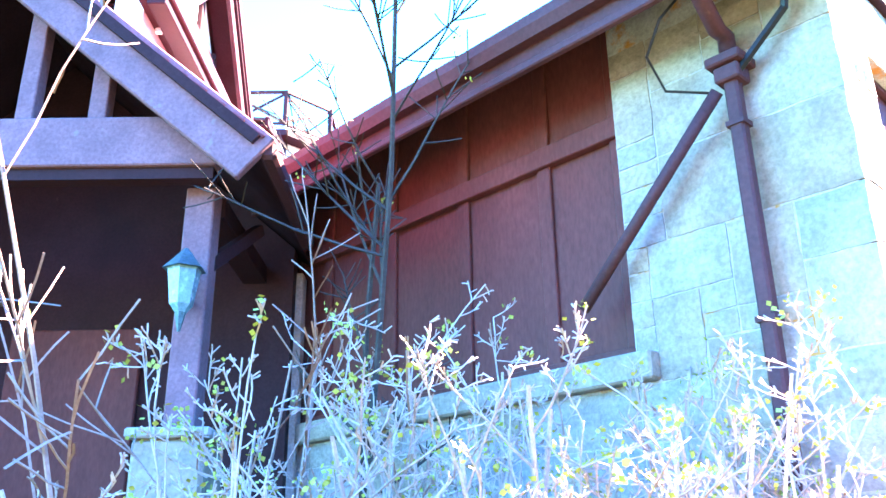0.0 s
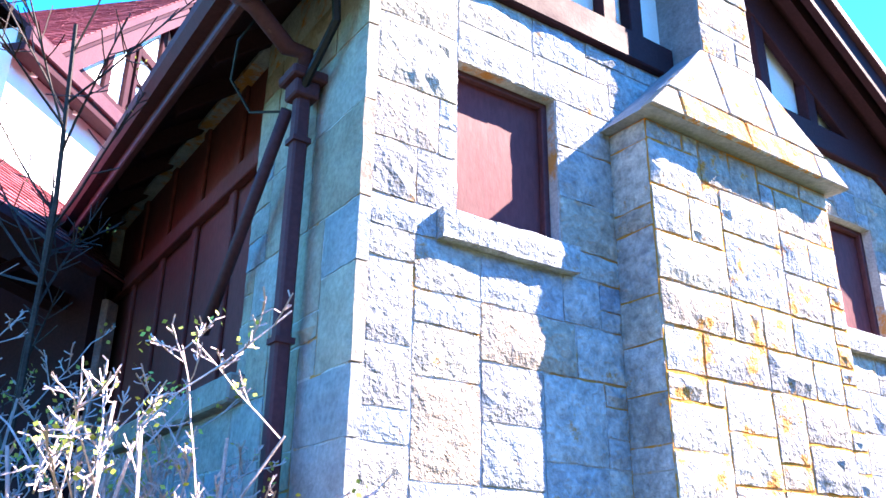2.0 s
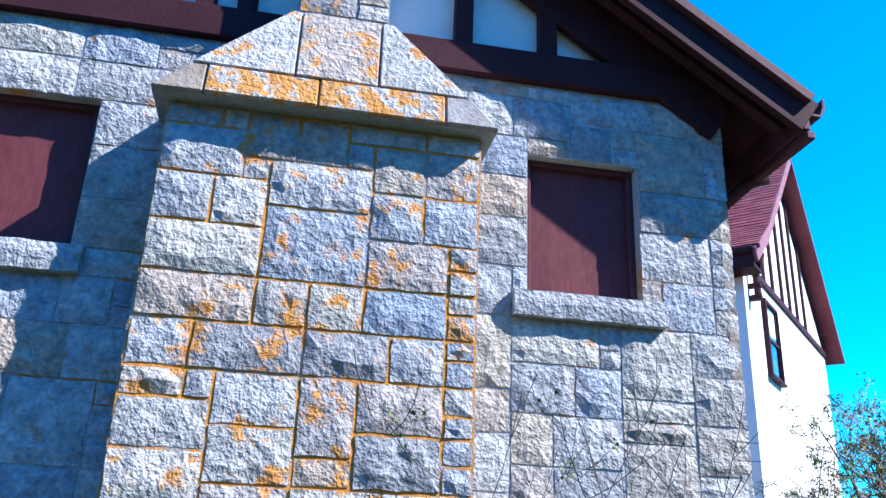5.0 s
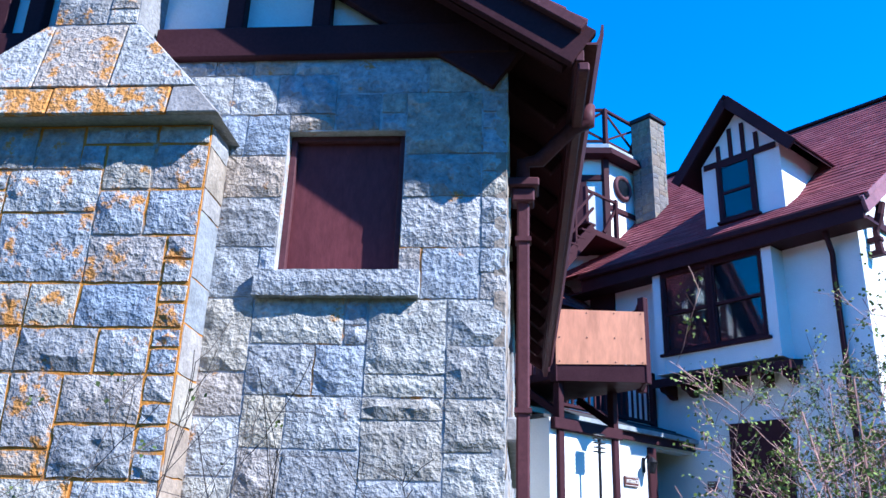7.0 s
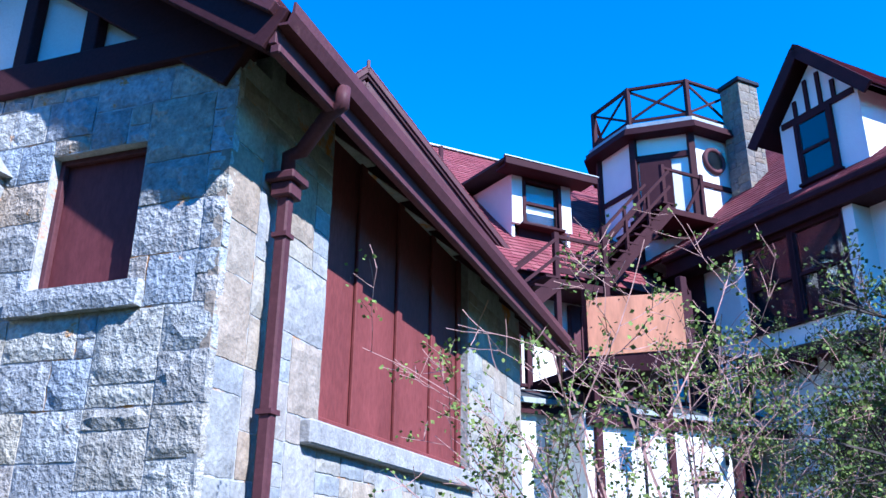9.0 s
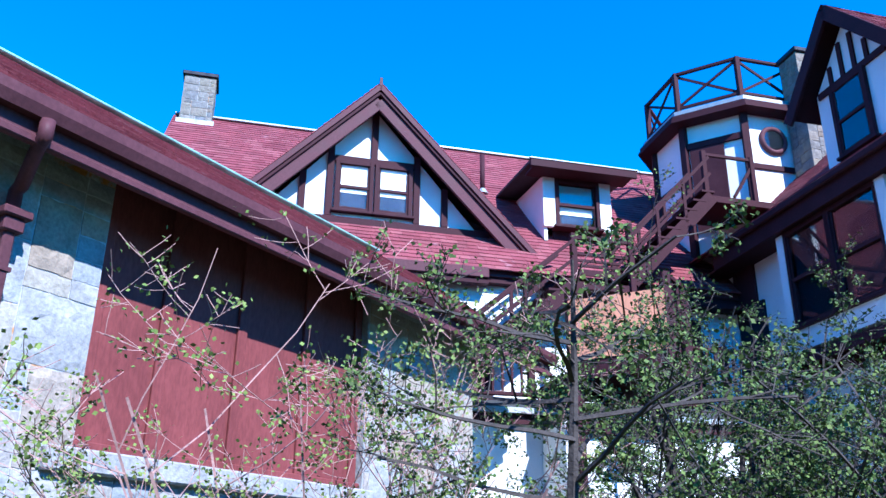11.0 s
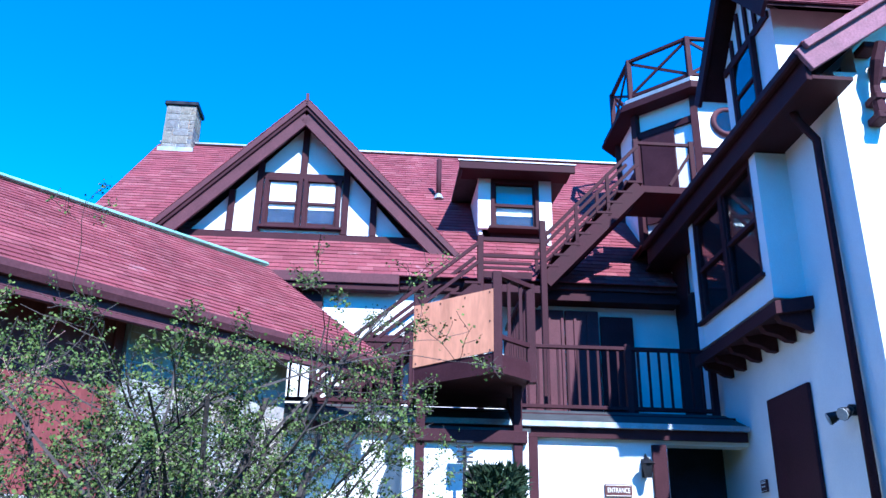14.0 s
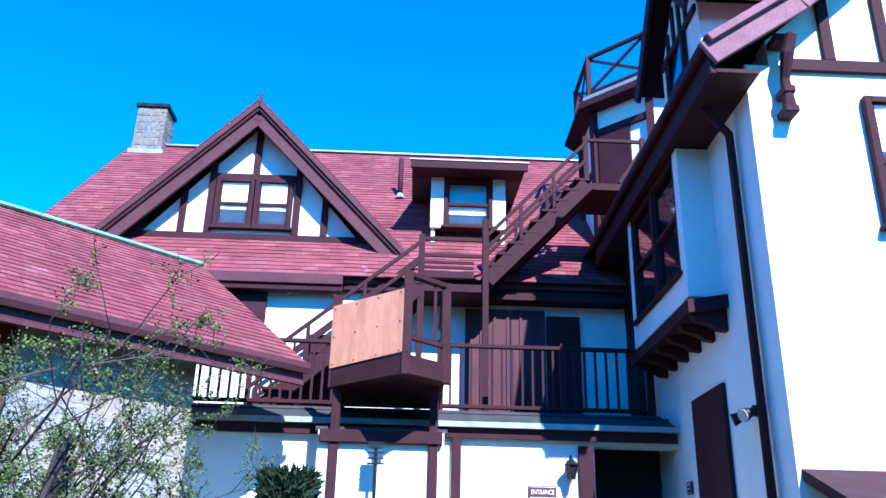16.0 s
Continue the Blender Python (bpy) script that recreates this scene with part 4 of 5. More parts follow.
# ---- balcony railings and the boarded lookout ----
rl = thing("balcony_railing", HOUSE, "brown timber balcony railing with square balusters", "railing", "balcony railings")
rails(rl, (12.72, 1.08), (14.35, 1.08), 3.95, 4.82)
rails(rl, (14.35, 1.08), (15.5, 1.08), 3.95, 4.82, ends=(False, True))
rl2 = thing("balcony_railing", HOUSE, "brown timber balcony railing with square balusters beside the stair foot", "railing", "balcony railings")
rails(rl2, (9.2, 1.08), (11.45, 1.08), 3.95, 4.82)
look_out = thing("lookout", HOUSE, "projecting brown timber lookout boarded with raw plywood", "balcony")
A0, A1, A2 = Vector((11.46, -0.31, 0)), Vector((12.29, -1.11, 0)), Vector((12.72, -0.72, 0))
z = Vector((0, 0, 1))
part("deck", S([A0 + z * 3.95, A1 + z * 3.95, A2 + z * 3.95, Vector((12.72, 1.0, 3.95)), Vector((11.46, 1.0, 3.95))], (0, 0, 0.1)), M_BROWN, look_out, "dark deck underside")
n = (A1 - A0).cross(z).normalized()
part("plywood", S([A0 + z * 4.12 + n * 0.05, A1 + z * 4.14 + n * 0.05, A1 + z * 4.84 + n * 0.05, A0 + z * 4.86 + n * 0.05], n * 0.018), M_PLY, look_out, "raw orange plywood sheet")
for f in (0.04, 0.35, 0.66, 0.96):
    for h in (4.16, 4.48, 4.81):
        p = A0.lerp(A1, f) + z * h + n * 0.07
        part("screw", T([p - n * 0.004, p + n * 0.003], 0.009, sides=8), M_IRON, look_out)
part("apron", BM(A0 + z * 4.02 + n * 0.03, A1 + z * 4.02 + n * 0.03, 0.05, 0.22), M_BROWN, look_out)
part("apron", BM(A1 + z * 4.02, A2 + z * 4.02, 0.05, 0.2), M_BROWN, look_out)
for p, t in ((A0, 5.0), (A1, 5.05), (A2, 5.05)):
    part("post", B(p.x - 0.05, p.y - 0.05, 3.9, p.x + 0.05, p.y + 0.05, t), M_BROWN, look_out, bevel=0.006)
part("top_rail", BM(A1 + z * 5.02, A2 + z * 5.02, 0.09, 0.05), M_BROWN, look_out)
part("mid_rail", BM(A1 + z * 4.32, A2 + z * 4.32, 0.05, 0.05), M_BROWN, look_out)
part("top_rail", BM(A2 + z * 5.02, Vector((12.72, 1.0, 5.02)), 0.09, 0.05), M_BROWN, look_out)
for f in (0.35, 0.7):
    p = A1.lerp(A2, f)
    part("baluster", BM(p + z * 4.32, p + z * 5.0, 0.035, 0.035), M_BROWN, look_out)
for i in range(1, 9):
    p = A2.lerp(Vector((12.72, 1.0, 0)), i / 9)
    part("baluster", BM(p + z * 4.05, p + z * 5.0, 0.035, 0.035), M_BROWN, look_out)
for u in (11.52, 12.62):
    part("support_post", B(u - 0.05, -0.35, 0.6, u + 0.05, -0.25, 3.95), M_BROWN, look_out, bevel=0.006)
    part("knee", BM((u, -0.3, 3.5), (u, 0.3, 3.9), 0.07, 0.09), M_BROWN, look_out)
part("cross_beam", B(11.36, -0.38, 3.30, 12.72, -0.22, 3.44), M_BROWN, look_out, bevel=0.008)

# ---- west porch ----
porch = thing("porch", HOUSE, "timber entrance porch with mauve barge board and stone pier", "porch")
PS = 0.86
def PZ(v):
    return 3.66 + PS * (v - 0.98)
for a, b, nm in ((0.98, 2.84, 1), (4.70, 2.84, -1)):
    zz = PZ(2.84)
    u1 = 9.0 if nm > 0 else 5.94
    part("porch_roof", S([(3.98, a, 3.66), (u1, a, 3.66), (u1, b, zz), (3.98, b, zz)], (0, 0, -0.06)), M_BROWN, porch)
    part("barge_board", BM((4.0, a, 3.66 - 0.12), (4.0, b, zz - 0.12), 0.06, 0.30), M_MAUVE, porch, "wide weathered mauve barge board", bevel=0.008)
    part("barge_cap", BM((3.975, a, 3.66 - 0.02), (3.975, b, zz - 0.02), 0.07, 0.06), M_BROWN, porch)
part("eave_gutter", B(4.0, 0.88, 3.55, 5.4, 0.97, 3.65), M_GUTTER, porch, bevel=0.02)
part("beam", B(4.08, 1.22, 3.56, 4.22, 4.4, 3.86), M_MAUVE, porch, "wide mauve tie beam", bevel=0.008)
part("beam", B(4.11, 1.24, 3.49, 4.2, 4.4, 3.555), M_BROWN, porch)
for v in (1.92, 2.33, 2.84, 3.35):
    part("stud", B(4.10, v - 0.05, 3.862, 4.2, v + 0.05, PZ(v if v < 2.85 else 5.68 - v) - 0.2), M_MAUVE, porch, bevel=0.006)
part("post", B(4.25, 1.26, 2.15, 4.41, 1.42, 3.50), M_MAUVE, porch, "mauve-brown porch post", bevel=0.008)
part("pier", B(4.12, 1.16, 0.0, 4.5, 1.52, 2.10), M_PALE, porch, "stone pier", bevel=0.02)
part("pier_cap", B(4.09, 1.13, 2.10, 4.53, 1.55, 2.15), M_PALE, porch, bevel=0.01)
part("knee_brace", BM((4.33, 1.30, 3.05), (4.9, 1.15, 3.50), 0.06, 0.07), M_BROWN, porch)
part("plate", B(4.41, 1.24, 3.38, 5.9, 1.4, 3.50), M_BROWN, porch)
part("rear_post", B(5.72, 1.0, 0.4, 5.88, 1.16, 3.5), M_TWIG, porch, "pale lichen-covered post", bevel=0.01)
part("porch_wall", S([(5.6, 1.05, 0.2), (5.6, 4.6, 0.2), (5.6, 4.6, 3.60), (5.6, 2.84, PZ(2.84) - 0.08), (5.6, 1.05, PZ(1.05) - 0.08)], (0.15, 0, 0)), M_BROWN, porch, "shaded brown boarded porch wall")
part("porch_door", B(5.55, 2.05, 0.6, 5.598, 2.95, 3.05), M_BOARD, porch, "dark red door", bevel=0.01)
part("porch_side", B(4.2, 4.5, 0.2, 5.6, 4.65, 3.6), M_STUCCO, porch)

# ---- chimneys of the house ----
def stack(m, w, d, z0, z1, label, base_lead):
    ch = thing("chimney", m, label, "chimney", "house chimneys")
    part("core", B(-w / 2 + 0.02, -d / 2 + 0.02, z0, w / 2 - 0.02, d / 2 - 0.02, z1 - 0.1), M_MORTAR, ch)
    part("cap", B(-w / 2 - 0.04, -d / 2 - 0.04, z1 - 0.1, w / 2 + 0.04, d / 2 + 0.04, z1), M_IRON, ch, "dark slab cap", bevel=0.015)
    r = random.Random(5)
    for place, half in ((lambda a, zz, dd: Vector((a, -d / 2 + 0.012 - dd, zz)), w / 2), (lambda a, zz, dd: Vector((w / 2 - 0.012 + dd, a, zz)), d / 2), (lambda a, zz, dd: Vector((-w / 2 + 0.012 - dd, -a, zz)), d / 2)):
        ashlar(ch, -half + 0.005, half - 0.005, z0, z1 - 0.1, [], place, r, [M_FIELD], proud=0.015, cell=(0.08, 0.13))
    if base_lead:
        part("flashing", B(-w / 2 - 0.05, -d / 2 - 0.05, z0 + 0.1, w / 2 + 0.05, d / 2 + 0.05, z0 + 0.28), M_LEAD, ch)
    return ch
stack(HOUSE @ pose(6.30, 7.15, 0), 0.66, 0.62, 10.3, 11.75, "square granite chimney on the red ridge", True)
stack(HOUSE @ pose(17.35, 2.15, 0), 0.52, 0.52, 8.2, 11.0, "tall granite chimney beside the turret", False)

# ---- fittings ----
lan = thing("wall_lantern", HOUSE @ pose(4.19, 1.34, 2.85), "verdigris lantern on the porch post", "lantern")
part("arm", T([(0.06, 0, -0.02), (-0.02, 0, -0.1), (-0.08, 0, -0.1)], 0.014), M_VERD, lan)
part("body", T([(-0.08, 0, -0.12), (-0.08, 0, -0.08), (-0.08, 0, 0.1), (-0.08, 0, 0.11)], [0.03, 0.06, 0.085, 0.09], sides=6), M_TEAL, lan, "teal lantern glass")
part("roof", T([(-0.08, 0, 0.11), (-0.08, 0, 0.16), (-0.08, 0, 0.23)], [0.115, 0.07, 0.012], sides=6), M_VERD, lan)
part("tail", T([(-0.08, 0, -0.22), (-0.08, 0, -0.12)], [0.008, 0.03], sides=6), M_VERD, lan)

lan2 = thing("wall_lantern", HOUSE @ pose(14.27, 0.40, 3.16), "black iron lantern on the white entrance wall", "lantern")
part("plate", B(-0.03, 0.02, -0.1, 0.03, 0.045, 0.12), M_IRON, lan2, bevel=0.005)
part("arm", T([(0, 0.03, 0.08), (0, -0.06, 0.16), (0, -0.12, 0.1)], 0.012), M_IRON, lan2)
part("cage", T([(0, -0.12, -0.12), (0, -0.12, 0.04), (0, -0.12, 0.1)], [0.04, 0.075, 0.02], sides=6), M_IRON, lan2)
part("hood", T([(0, -0.12, 0.042), (0, -0.12, 0.12)], [0.095, 0.015], sides=8), M_IRON, lan2)

fl = thing("floodlight", HOUSE @ pose(15.5, -2.03, 3.45), "twin security floodlight under the side eave", "lamp")
part("mount", T([(0.12, 0, 0), (0.06, 0, 0)], 0.055, sides=10), M_IRON, fl)
for s in (-1, 1):
    h = part("head", T([(0.06, s * 0.03, 0), (0.0, s * 0.09, -0.03), (-0.09, s * 0.13, -0.07)], [0.025, 0.04, 0.065], sides=10), M_IRON, fl, smooth=True)
    part("lens", T([(-0.09, s * 0.13, -0.07), (-0.1, s * 0.134, -0.074)], 0.06, sides=10), M_LEAD, h)

def sign_board(m, w, h, text, label, bars=0):
    s = thing("sign", m, label, "sign")
    part("plate", B(-w / 2, -0.012, -h / 2, w / 2, 0.012, h / 2), M_SIGN, s, bevel=0.003)
    for z0 in (-h / 2 + 0.012, h / 2 - 0.018):
        part("border", B(-w / 2 + 0.012, -0.015, z0, w / 2 - 0.012, -0.0125, z0 + 0.006), M_LETTER, s)
    if text:
        cu = bpy.data.curves.new("lettering", "FONT")
        cu.body, cu.size, cu.align_x, cu.align_y, cu.extrude = text, h * 0.52, "CENTER", "CENTER", 0.002
        tmp = bpy.data.objects.new("lettering", cu)
        scene.collection.objects.link(tmp)
        me = bpy.data.meshes.new_from_object(tmp.evaluated_get(bpy.context.evaluated_depsgraph_get()))
        bpy.data.objects.remove(tmp)
        me.materials.clear()
        me.materials.append(M_LETTER)
        ob = new("lettering", me)
        wide = max(v.co.x for v in me.vertices) - min(v.co.x for v in me.vertices)
        k = w * 0.82 / wide
        ob.parent, ob.matrix_basis = s, Matrix.Translation((0, -0.016, 0)) @ pose(0, 0, 0, 90, 0, 0) @ Matrix.Diagonal((k, 1, 1, 1))
    for i in range(bars):
        z0 = h * (0.2 - 0.3 * i)
        part("text_line", B(-w * 0.35, -0.015, z0, w * (0.35 - 0.1 * i), -0.0125, z0 + h * 0.1), M_LETTER, s)
    return s
sign_board(HOUSE @ pose(13.94, 0.43, 2.90), 0.33, 0.15, "ENTRANCE", "small brown entrance sign on white wall")
sign_board(HOUSE @ pose(15.60, 0.11, 2.96, 0, 0, -90), 0.16, 0.14, "", "small dark notice plate on stucco", bars=2)

# louvred pole in front of the entrance wall
pl = thing("vent_pole", HOUSE @ pose(12.0, -0.55, 0), "thin black pole with stacked bars", "pole")
part("pole", T([(0, 0, 0.8), (0, 0, 3.22)], 0.02, sides=8), M_IRON, pl)
for i in range(5):
    part("bar", B(-0.09, -0.03, 3.05 + i * 0.055, 0.09, 0.03, 3.065 + i * 0.055), M_IRON, pl)

# ---- plants ----
def grow(tm, leaves, start, way, length, radius, depth, rng, wob=0.35, split=(2, 4), shrink=0.68, leafy=(1, 0.06), upward=0.15, leaf=0.022, low=0.0016):
    """Tapered limb with side limbs; leaves in small tufts on the last ones."""
    pts, p, d = [Vector(start)], Vector(start), Vector(way).normalized()
    steps = 4 if depth > 0 else 3
    for i in range(steps):
        d = (d + Vector((rng.uniform(-1, 1), rng.uniform(-1, 1), rng.uniform(-1, 1))) * wob * 0.5 + Vector((0, 0, upward * 0.4))).normalized()
        p = p + d * (length / steps)
        pts.append(p.copy())
    r1 = max(radius * (0.55 if depth else 0.35), low)
    tube(tm, pts, [max(radius + (r1 - radius) * i / steps, low) for i in range(steps + 1)], sides=5 if radius > 0.012 else 3, cap=False)
    if depth <= leafy[0] - 1 or depth == 0:
        for q in pts[1:]:
            if rng.random() < leafy[1]:
                for _ in range(rng.randint(3, 7)):
                    c = q + Vector((rng.gauss(0, 1), rng.gauss(0, 1), rng.gauss(0, 1))) * leaf * 0.9
                    a = Vector((rng.uniform(-1, 1), rng.uniform(-1, 1), rng.uniform(-0.4, 1))).normalized() * leaf * rng.uniform(0.6, 1.2)
                    b = a.cross(Vector((rng.uniform(-1, 1), rng.uniform(-1, 1), rng.uniform(-1, 1)))).normalized() * leaf * 0.45
                    v = [leaves.verts.new(x) for x in (c, c + a * 0.5 + b, c + a, c + a * 0.5 - b)]
                    leaves.faces.new(v)
    if depth == 0:
        return
    for i in range(rng.randint(*split)):
        f = rng.uniform(0.35, 1.0)
        k = min(int(f * steps), steps - 1)
        q = pts[k].lerp(pts[k + 1], f * steps - k)
        side = Vector((rng.gauss(0, 1), rng.gauss(0, 1), rng.gauss(0, 0.7) + upward)).normalized()
        grow(tm, leaves, q, d * 0.7 + side, length * shrink * rng.uniform(0.7, 1.1), radius * (1 - 0.45 * f) * 0.62, depth - 1, rng, wob, split, shrink, leafy, upward, leaf, low)

def shrub(name, x, y, stems, label, category, rng, bark, leafmat, group="", crown="crown", spread=0.5, length=1.0, radius=0.02, depth=3, z=None, **k):
    base = rise(x, y) if z is None else z
    ob = thing(name, pose(x, y, base - 0.03), label, category, group)
    tm, lv = bmesh.new(), bmesh.new()
    for i in range(stems):
        a = rng.uniform(0, 2 * math.pi)
        t = rng.uniform(0, spread)
        grow(tm, lv, (0.12 * math.cos(a) * spread * 2, 0.12 * math.sin(a) * spread * 2, 0), (math.cos(a) * t, math.sin(a) * t, 1), length * rng.uniform(0.75, 1.15), radius * rng.uniform(0.6, 1.1), depth, rng, **k)
    part("twig_mass", tm, bark, ob)
    part("leaves" if crown == "crown" else crown, lv, leafmat, ob, kind="stuff")
    return ob

rng = random.Random(11)
# large twiggy shrub by the court
for x, y, n, ln in ((11.1, 3.3, 20, 2.05), (10.75, 3.95, 15, 1.9), (11.3, 2.9, 12, 1.7)):
    shrub("shrub", x, y, n, "dense twiggy shrub with small spring leaves", "shrub", rng, M_BARK, M_LEAF, group="shrubs by the court", spread=0.25, length=ln, radius=0.026, depth=4, split=(3, 5), leafy=(2, 0.42), shrink=0.45, leaf=0.017, upward=0.05)
# slender young tree: straight stem, limbs along its upper part
yt = thing("young_tree", pose(10.85, 1.75, rise(10.85, 1.75) - 0.03), "slender dark young tree with fresh leaves", "tree")
tm, lv = bmesh.new(), bmesh.new()
stem = [Vector((0, 0, 0)), Vector((0.02, -0.02, 0.9)), Vector((-0.02, 0.02, 1.75)), Vector((0.0, 0.04, 2.2)), Vector((0.03, 0.0, 2.6))]
tube(tm, stem, [0.032, 0.026, 0.022, 0.014, 0.006], sides=6)
for i in range(15):
    h = 1.5 + 1.0 * i / 15
    a = i * 2.4
    grow(tm, lv, (0, 0.02, h), (math.cos(a), math.sin(a), 0.25), rng.uniform(0.5, 0.9) * (1.3 - h / 4.5), 0.011, 3, rng, split=(3, 4), leafy=(2, 0.34), shrink=0.52, leaf=0.02, upward=0.05)
part("twig_mass", tm, M_BARK, yt)
part("leaves", lv, M_LEAF, yt, kind="stuff")
# reddish shrub below the boarded opening
shrub("shrub", 9.75, 1.85, 14, "thin reddish shrub with pale green buds", "shrub", rng, M_TWIG2, M_FRESH, spread=0.55, length=2.1, radius=0.012, depth=3, split=(4, 6), leafy=(2, 0.36), shrink=0.42, leaf=0.021)
# bare twigs before the gable
shrub("bare_shrub", 6.3, 0.1, 9, "bare thin shrub before the granite gable", "shrub", rng, M_BARK, M_LEAF, spread=0.8, length=1.5, radius=0.009, depth=3, split=(2, 3), leafy=(1, 0.10), shrink=0.6, leaf=0.02)
# pruned hedge bush at the start
for x, y, n, ln in ((2.45, 1.75, 18, 1.95), (1.95, 1.9, 18, 1.75), (2.8, 1.25, 16, 1.75), (1.4, 2.3, 16, 1.65), (2.35, 2.5, 12, 1.9), (1.75, 2.75, 12, 1.7), (2.35, 1.35, 14, 1.65)):
    shrub("pruned_bush", x, y, n, "pale pruned bush with a few yellow-green buds", "bush", rng, M_TWIG, M_BUD, group="hedge by the wing", spread=0.30, length=ln, radius=0.014, depth=3, split=(4, 6), leafy=(1, 0.03), shrink=0.27, leaf=0.024, low=0.0032)
# bare saplings in the corner
shrub("sapling", 2.58, 3.35, 2, "bare grey sapling by the porch corner", "tree", rng, M_BARK, M_BUD, spread=0.12, length=3.7, radius=0.026, depth=2, split=(9, 12), leafy=(1, 0.02), shrink=0.25, low=0.004, wob=0.15)
shrub("sapling", 1.75, 3.0, 3, "bare brown sapling before the porch", "tree", rng, M_TWIG2, M_BUD, spread=0.5, length=2.6, radius=0.018, depth=2, split=(6, 8), leafy=(1, 0.03), shrink=0.35, low=0.004, wob=0.25)

# juniper before the entrance
jx, jy = 11.86, 4.86
jn = thing("juniper", pose(jx, jy, rise(jx, jy) - 0.05), "dark clipped juniper before the entrance", "bush")
part("trunk", T([(0, 0, 0), (0.02, 0, 0.8), (0, 0, 1.5)], [0.05, 0.04, 0.015]), M_BARK, jn)
bm = bmesh.new()
for i in range(14000):
    f = rng.random() ** 0.6
    a = rng.uniform(0, 2 * math.pi)
    rr = 0.5 * math.sin(min(f * 1.0 + 0.12, 1) * math.pi * 0.86 + 0.25) ** 0.8 * rng.uniform(0.72, 1.06) * (1 + 0.14 * math.sin(a * 5 + f * 17))
    c = Vector((rr * math.cos(a), rr * math.sin(a), 0.2 + 1.72 * f))
    o = (Vector((math.cos(a), math.sin(a), 1.1)).normalized() + Vector((rng.gauss(0, 1), rng.gauss(0, 1), rng.gauss(0, 1))) * 0.5) * rng.uniform(0.02, 0.045)
    s = o.cross(Vector((rng.gauss(0, 1), rng.gauss(0, 1), rng.gauss(0, 1)))).normalized() * 0.012
    bm.faces.new([bm.verts.new(x) for x in (c - s, c + s, c + o)])
part("foliage", bm, M_NEEDLE, jn)

# wooded rise and a bare tree beyond the garden
M_WOODS = material("far_woods", (0.055, 0.05, 0.04), 0.95, vary=0.4, scale=0.8, fine=6, bump=1.0, dist=0.2, stain=(0.05, 0.07, 0.025), stain_at=0.56, stain_scale=0.5)
bm = bmesh.new()
rows = []
for i in range(91):
    a = radians(-10 + 60 * i / 90)
    row = []
    for j in range(13):
        r = 33 + j * 2.2
        x, y = 4 + r * math.cos(a), -2 + r * math.sin(a)
        h = 6.2 * (1 - math.cos(math.pi * min(j / 7, 1))) / 2
        row.append(bm.verts.new((x, y, -0.1 + h * (0.85 + 0.1 * math.sin(a * 9)) + (noise.noise((x * 0.8, y * 0.8, 1)) * 0.9 if j else 0))))
    rows.append(row)
for p, q in zip(rows, rows[1:]):
    for j in range(12):
        bm.faces.new((p[j], p[j + 1], q[j + 1], q[j]))
bmesh.ops.recalc_face_normals(bm, faces=list(bm.faces))
tagged(part("backdrop", bm, M_WOODS, None), "brown leafless wooded rise beyond the garden", "hill", kind="structure")
# Unseen slope behind the camera, added to cut sky fill on shaded walls.
bm = bmesh.new()
rows = []
for i in range(141):
    a = radians(2 - 192 * i / 140)
    end = min(1, i / 14, (140 - i) / 14)
    row = []
    for j in range(13):
        r = 21 + j * 1.6
        x, y = 6 + r * math.cos(a), -1 + r * math.sin(a)
        h = 12.5 * end * (1 - math.cos(math.pi * min(j / 6, 1))) / 2
        row.append(bm.verts.new((x, y, -0.1 + h * (0.9 + 0.08 * math.sin(a * 11)) + (noise.noise((x * 0.7, y * 0.7, 3)) * 1.3 * end if j else 0))))
    rows.append(row)
for p, q in zip(rows, rows[1:]):
    for j in range(12):
        bm.faces.new((p[j], p[j + 1], q[j + 1], q[j]))
bmesh.ops.recalc_face_normals(bm, faces=list(bm.faces))
tagged(part("backdrop", bm, M_WOODS, None), "unseen wooded slope added to block low sky light", "hill", kind="structure")
shrub("bare_tree", 21.5, 15.2, 3, "bare spreading tree beyond the garden", "tree", rng, M_BARK, M_LEAF, spread=0.5, length=4.0, radius=0.10, depth=4, split=(4, 6), leafy=(1, 0.0), shrink=0.6, low=0.012)

# ---- roofs and stones, piece by piece ----
rng = random.Random(21)
def roof_cover(owner, quads, **k):
    bm = bmesh.new()
    for q in quads:
        shingles(bm, q, rng=rng, **k)
    tagged(part("shingles", bm, M_SHINGLE, owner, "weathered red roof shingles"), kind="stuff")

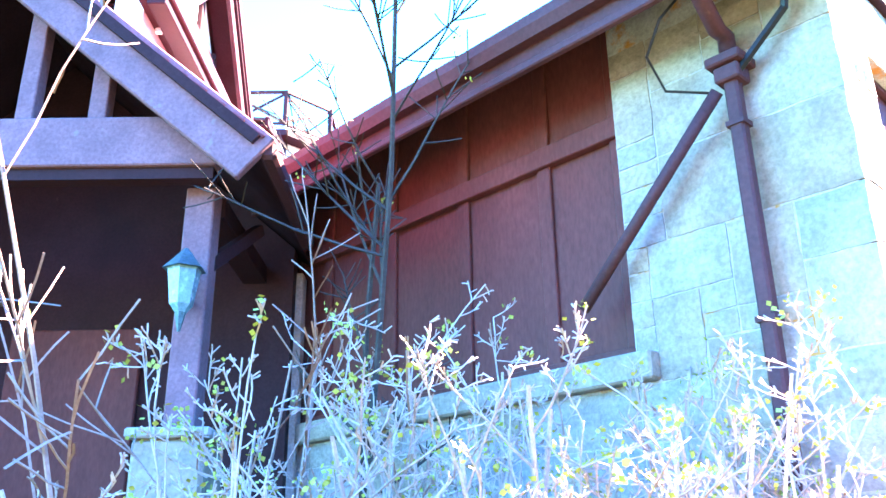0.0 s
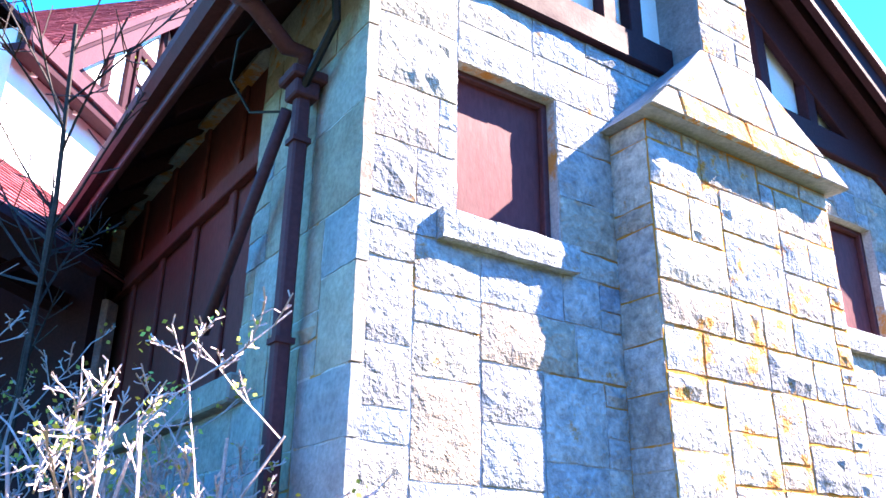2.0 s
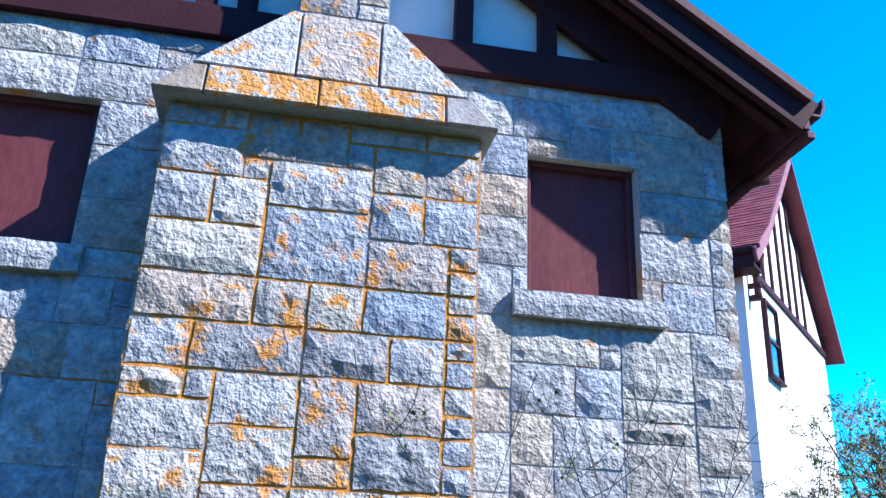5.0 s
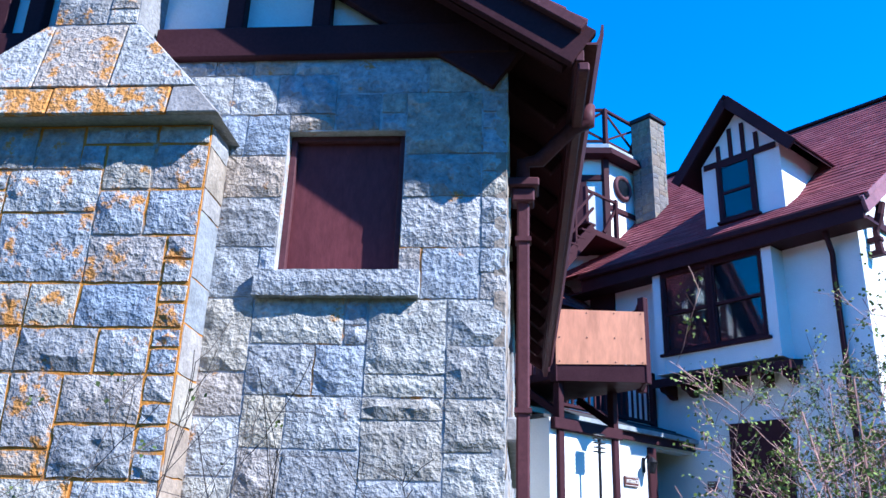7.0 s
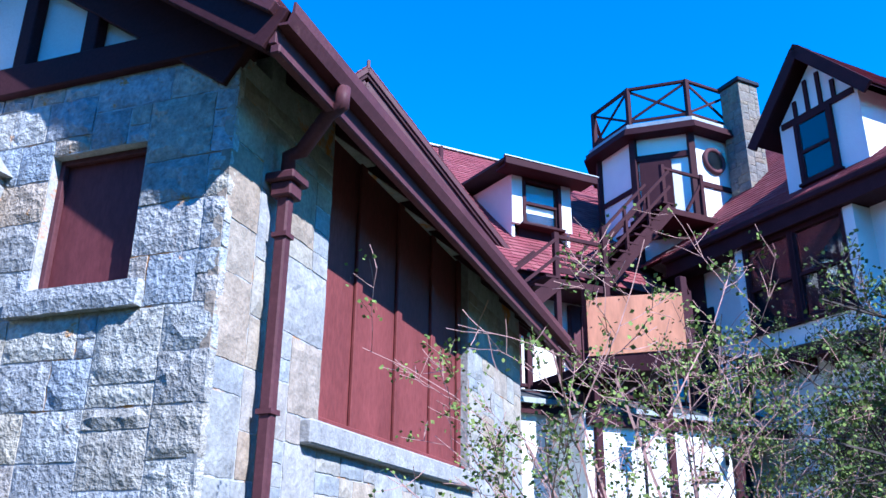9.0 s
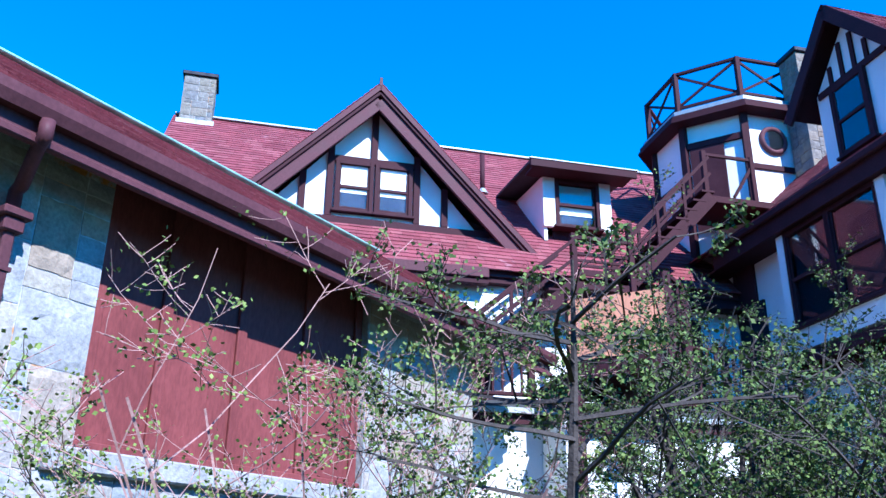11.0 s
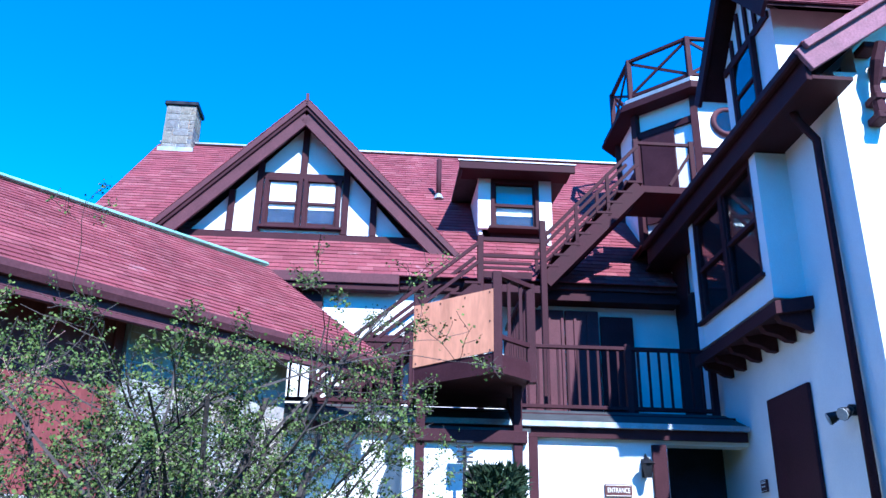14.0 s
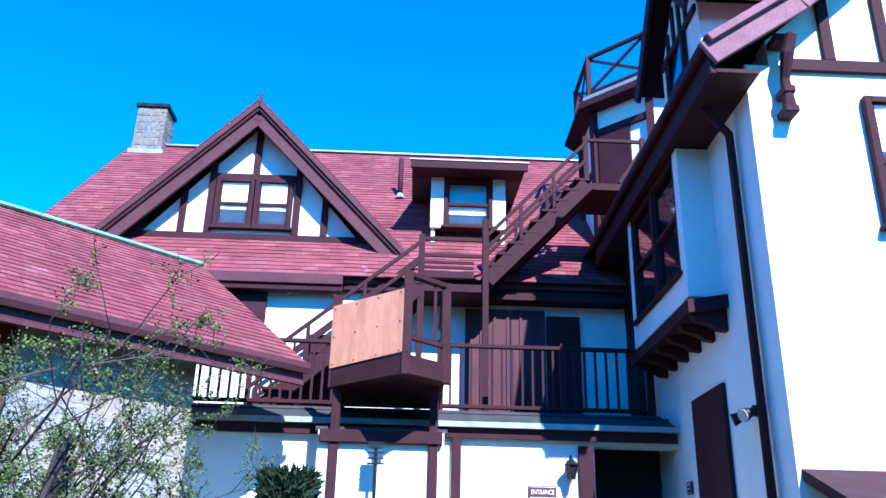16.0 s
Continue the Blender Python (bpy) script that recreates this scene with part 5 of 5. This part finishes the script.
EAST = [(8.05, Y_FRONT - 0.01, EAVE), (8.05, 7.74, EAVE), (RX, Y_BACK, RIDGE), (RX, Y_FRONT - 0.01, RIDGE)]
roof_cover(wing, [EAST], course=0.125, width=0.16, first=6)
loose_shingles(wing, EAST, 6, 0.125, 0.17, rng)
roof_cover(wing, [[(2.91, 6.4, EAVE), (2.91, Y_FRONT - 0.01, EAVE), (RX, Y_FRONT - 0.01, RIDGE), (RX, 7.6, RIDGE)]], course=0.125, width=0.16)
roof_cover(house, [[(5.83, 2.26, RZ(2.26)), (17.3, 2.26, RZ(2.26)), (17.3, 7.2, RZ(7.2)), (5.83, 7.2, RZ(7.2))],
                   [(15.10, 6.5, wing_roof(15.10)), (15.10, -3.06, wing_roof(15.10)), (16.1, -3.06, wing_roof(16.1)), (16.1, 6.5, wing_roof(16.1))],
                   [(16.1, 6.5, wing_roof(16.1)), (16.1, -3.06, wing_roof(16.1)), (19.3, -3.06, TOP), (19.3, 6.5, TOP)],
                   [(17.2, 0.25, 8.28), (15.34, 0.25, 8.28), (15.34, -0.85, 9.55), (18.6, -0.85, 9.55)],
                   [(15.34, -1.95, 8.28), (17.2, -1.95, 8.28), (18.6, -0.85, 9.55), (15.34, -0.85, 9.55)],
                   [(12.36, 2.84, 6.64), (12.36, 3.45, 6.64), (9.56, 6.0, 9.56), (9.56, 2.84, 9.56)],
                   [(6.76, 3.45, 6.64), (6.76, 2.84, 6.64), (9.56, 2.84, 9.56), (9.56, 6.0, 9.56)]], course=0.15, width=0.22)
roof_cover(porch, [[(3.96, 0.96, 3.66), (9.0, 0.96, 3.66), (9.0, 2.84, PZ(2.84)), (3.96, 2.84, PZ(2.84))]], course=0.14, width=0.2)
rng = random.Random(8)
ashlar(wall_s, WX0, WX1 + 0.014, 1.2, 4.17, [W1, W2, (3.70, 2.835, 4.45, 2.97), (6.46, 2.835, 7.26, 2.97), (4.76, 0, 6.21, 3.6), (5.3, 3.5, 5.7, 4.3)],
       lambda a, zz, d: Vector((a, WY0 - d, zz)), rng, [M_STONE], proud=0.022, joint=0.010)
ashlar(chim, 4.74, 6.23, 1.2, 3.645, [], lambda a, zz, d: Vector((a, 0.785 - d, zz)), rng, [M_LICHEN, M_STONE], proud=0.022, joint=0.016, cell=(0.10, 0.15))
ashlar(chim, 5.275, 5.735, 4.26, 6.4, [], lambda a, zz, d: Vector((a, 0.80 - d, zz)), rng, [M_LICHEN], proud=0.03, joint=0.016)
LONG = [(2, 2), (3, 2), (2, 3), (3, 3), (2, 1)]
for x, out in ((4.74, -1), (6.23, 1)):
    ashlar(chim, 0.785, WY0 - 0.005, 1.2, 3.645, [], lambda a, zz, d: Vector((x + out * d, a, zz)), rng, [M_PALE if out > 0 else M_STONE], proud=0.012, cell=(0.12, 0.13), sizes=[(2, 2), (2, 3), (2, 2), (2, 1)])
# shoulder stones: one ledge course and a course of cut blocks
def shoulder(z):
    f = (z - 3.66) / 0.6
    return 4.66 + 0.60 * f, 6.30 - 0.54 * f
for z0, z1, cuts in ((3.652, 3.82, (4.5, 4.90, 5.42, 6.03, 6.4)), (3.82, 4.25, (4.5, 5.30, 5.70, 6.4))):
    l0, r0 = shoulder(max(z0, 3.66))
    l1, r1 = shoulder(z1)
    y0, y1 = 0.665 + max(z0 - 3.66, 0) / 5, 0.665 + max(z1 - 3.66, 0) / 5
    for a, b in zip(cuts, cuts[1:]):
        lo = [(max(a, l0) + 0.004, y0, z0 + 0.003), (min(b, r0) - 0.004, y0, z0 + 0.003)]
        hi = [(min(b, r1) - 0.004, y1, z1 - 0.004), (max(a, l1) + 0.004, y1, z1 - 0.004)]
        if hi[0][0] - hi[1][0] < 0.02:
            top = 3.66 + 0.6 * ((b - 4.66) / 0.60 if a < 5.4 else (6.30 - a) / 0.54)
            hi = [(b - 0.004 if a < 5.4 else a + 0.004, 0.665 + (top - 3.66) / 5, top)]
        bm = S(lo + hi, (0, 0.08, 0))
        for v in bm.verts:
            v.co.y += rng.uniform(-0.008, 0.002) if v.co.y < y1 + 0.03 else 0
        part("shoulder_stone", bm, (M_PALE if a < 4.6 or b > 6.3 else M_ORANGE) if z0 < 3.7 else M_LICHEN, chim, bevel=0.006)
ashlar(wall_e, WY0 - 0.012, WY1, 1.2, 4.05, [(BE[0], BE[1], BE[2], 4.2), (1.90, 2.29, 4.88, BE[1])], lambda a, zz, d: Vector((WX1 + d, a, zz)), rng, [M_PALE], proud=0.013, cell=(0.12, 0.19), sizes=LONG)
ashlar(wall_w, WY0 - 0.03, 6.1, 1.2, 4.05, [(BW[0], BW[1], BW[2], 4.2), (2.02, 2.27, 5.5, BW[1])], lambda a, zz, d: Vector((WX0 - d, a, zz)), rng, [M_PALE], proud=0.014, cell=(0.12, 0.19), sizes=LONG)
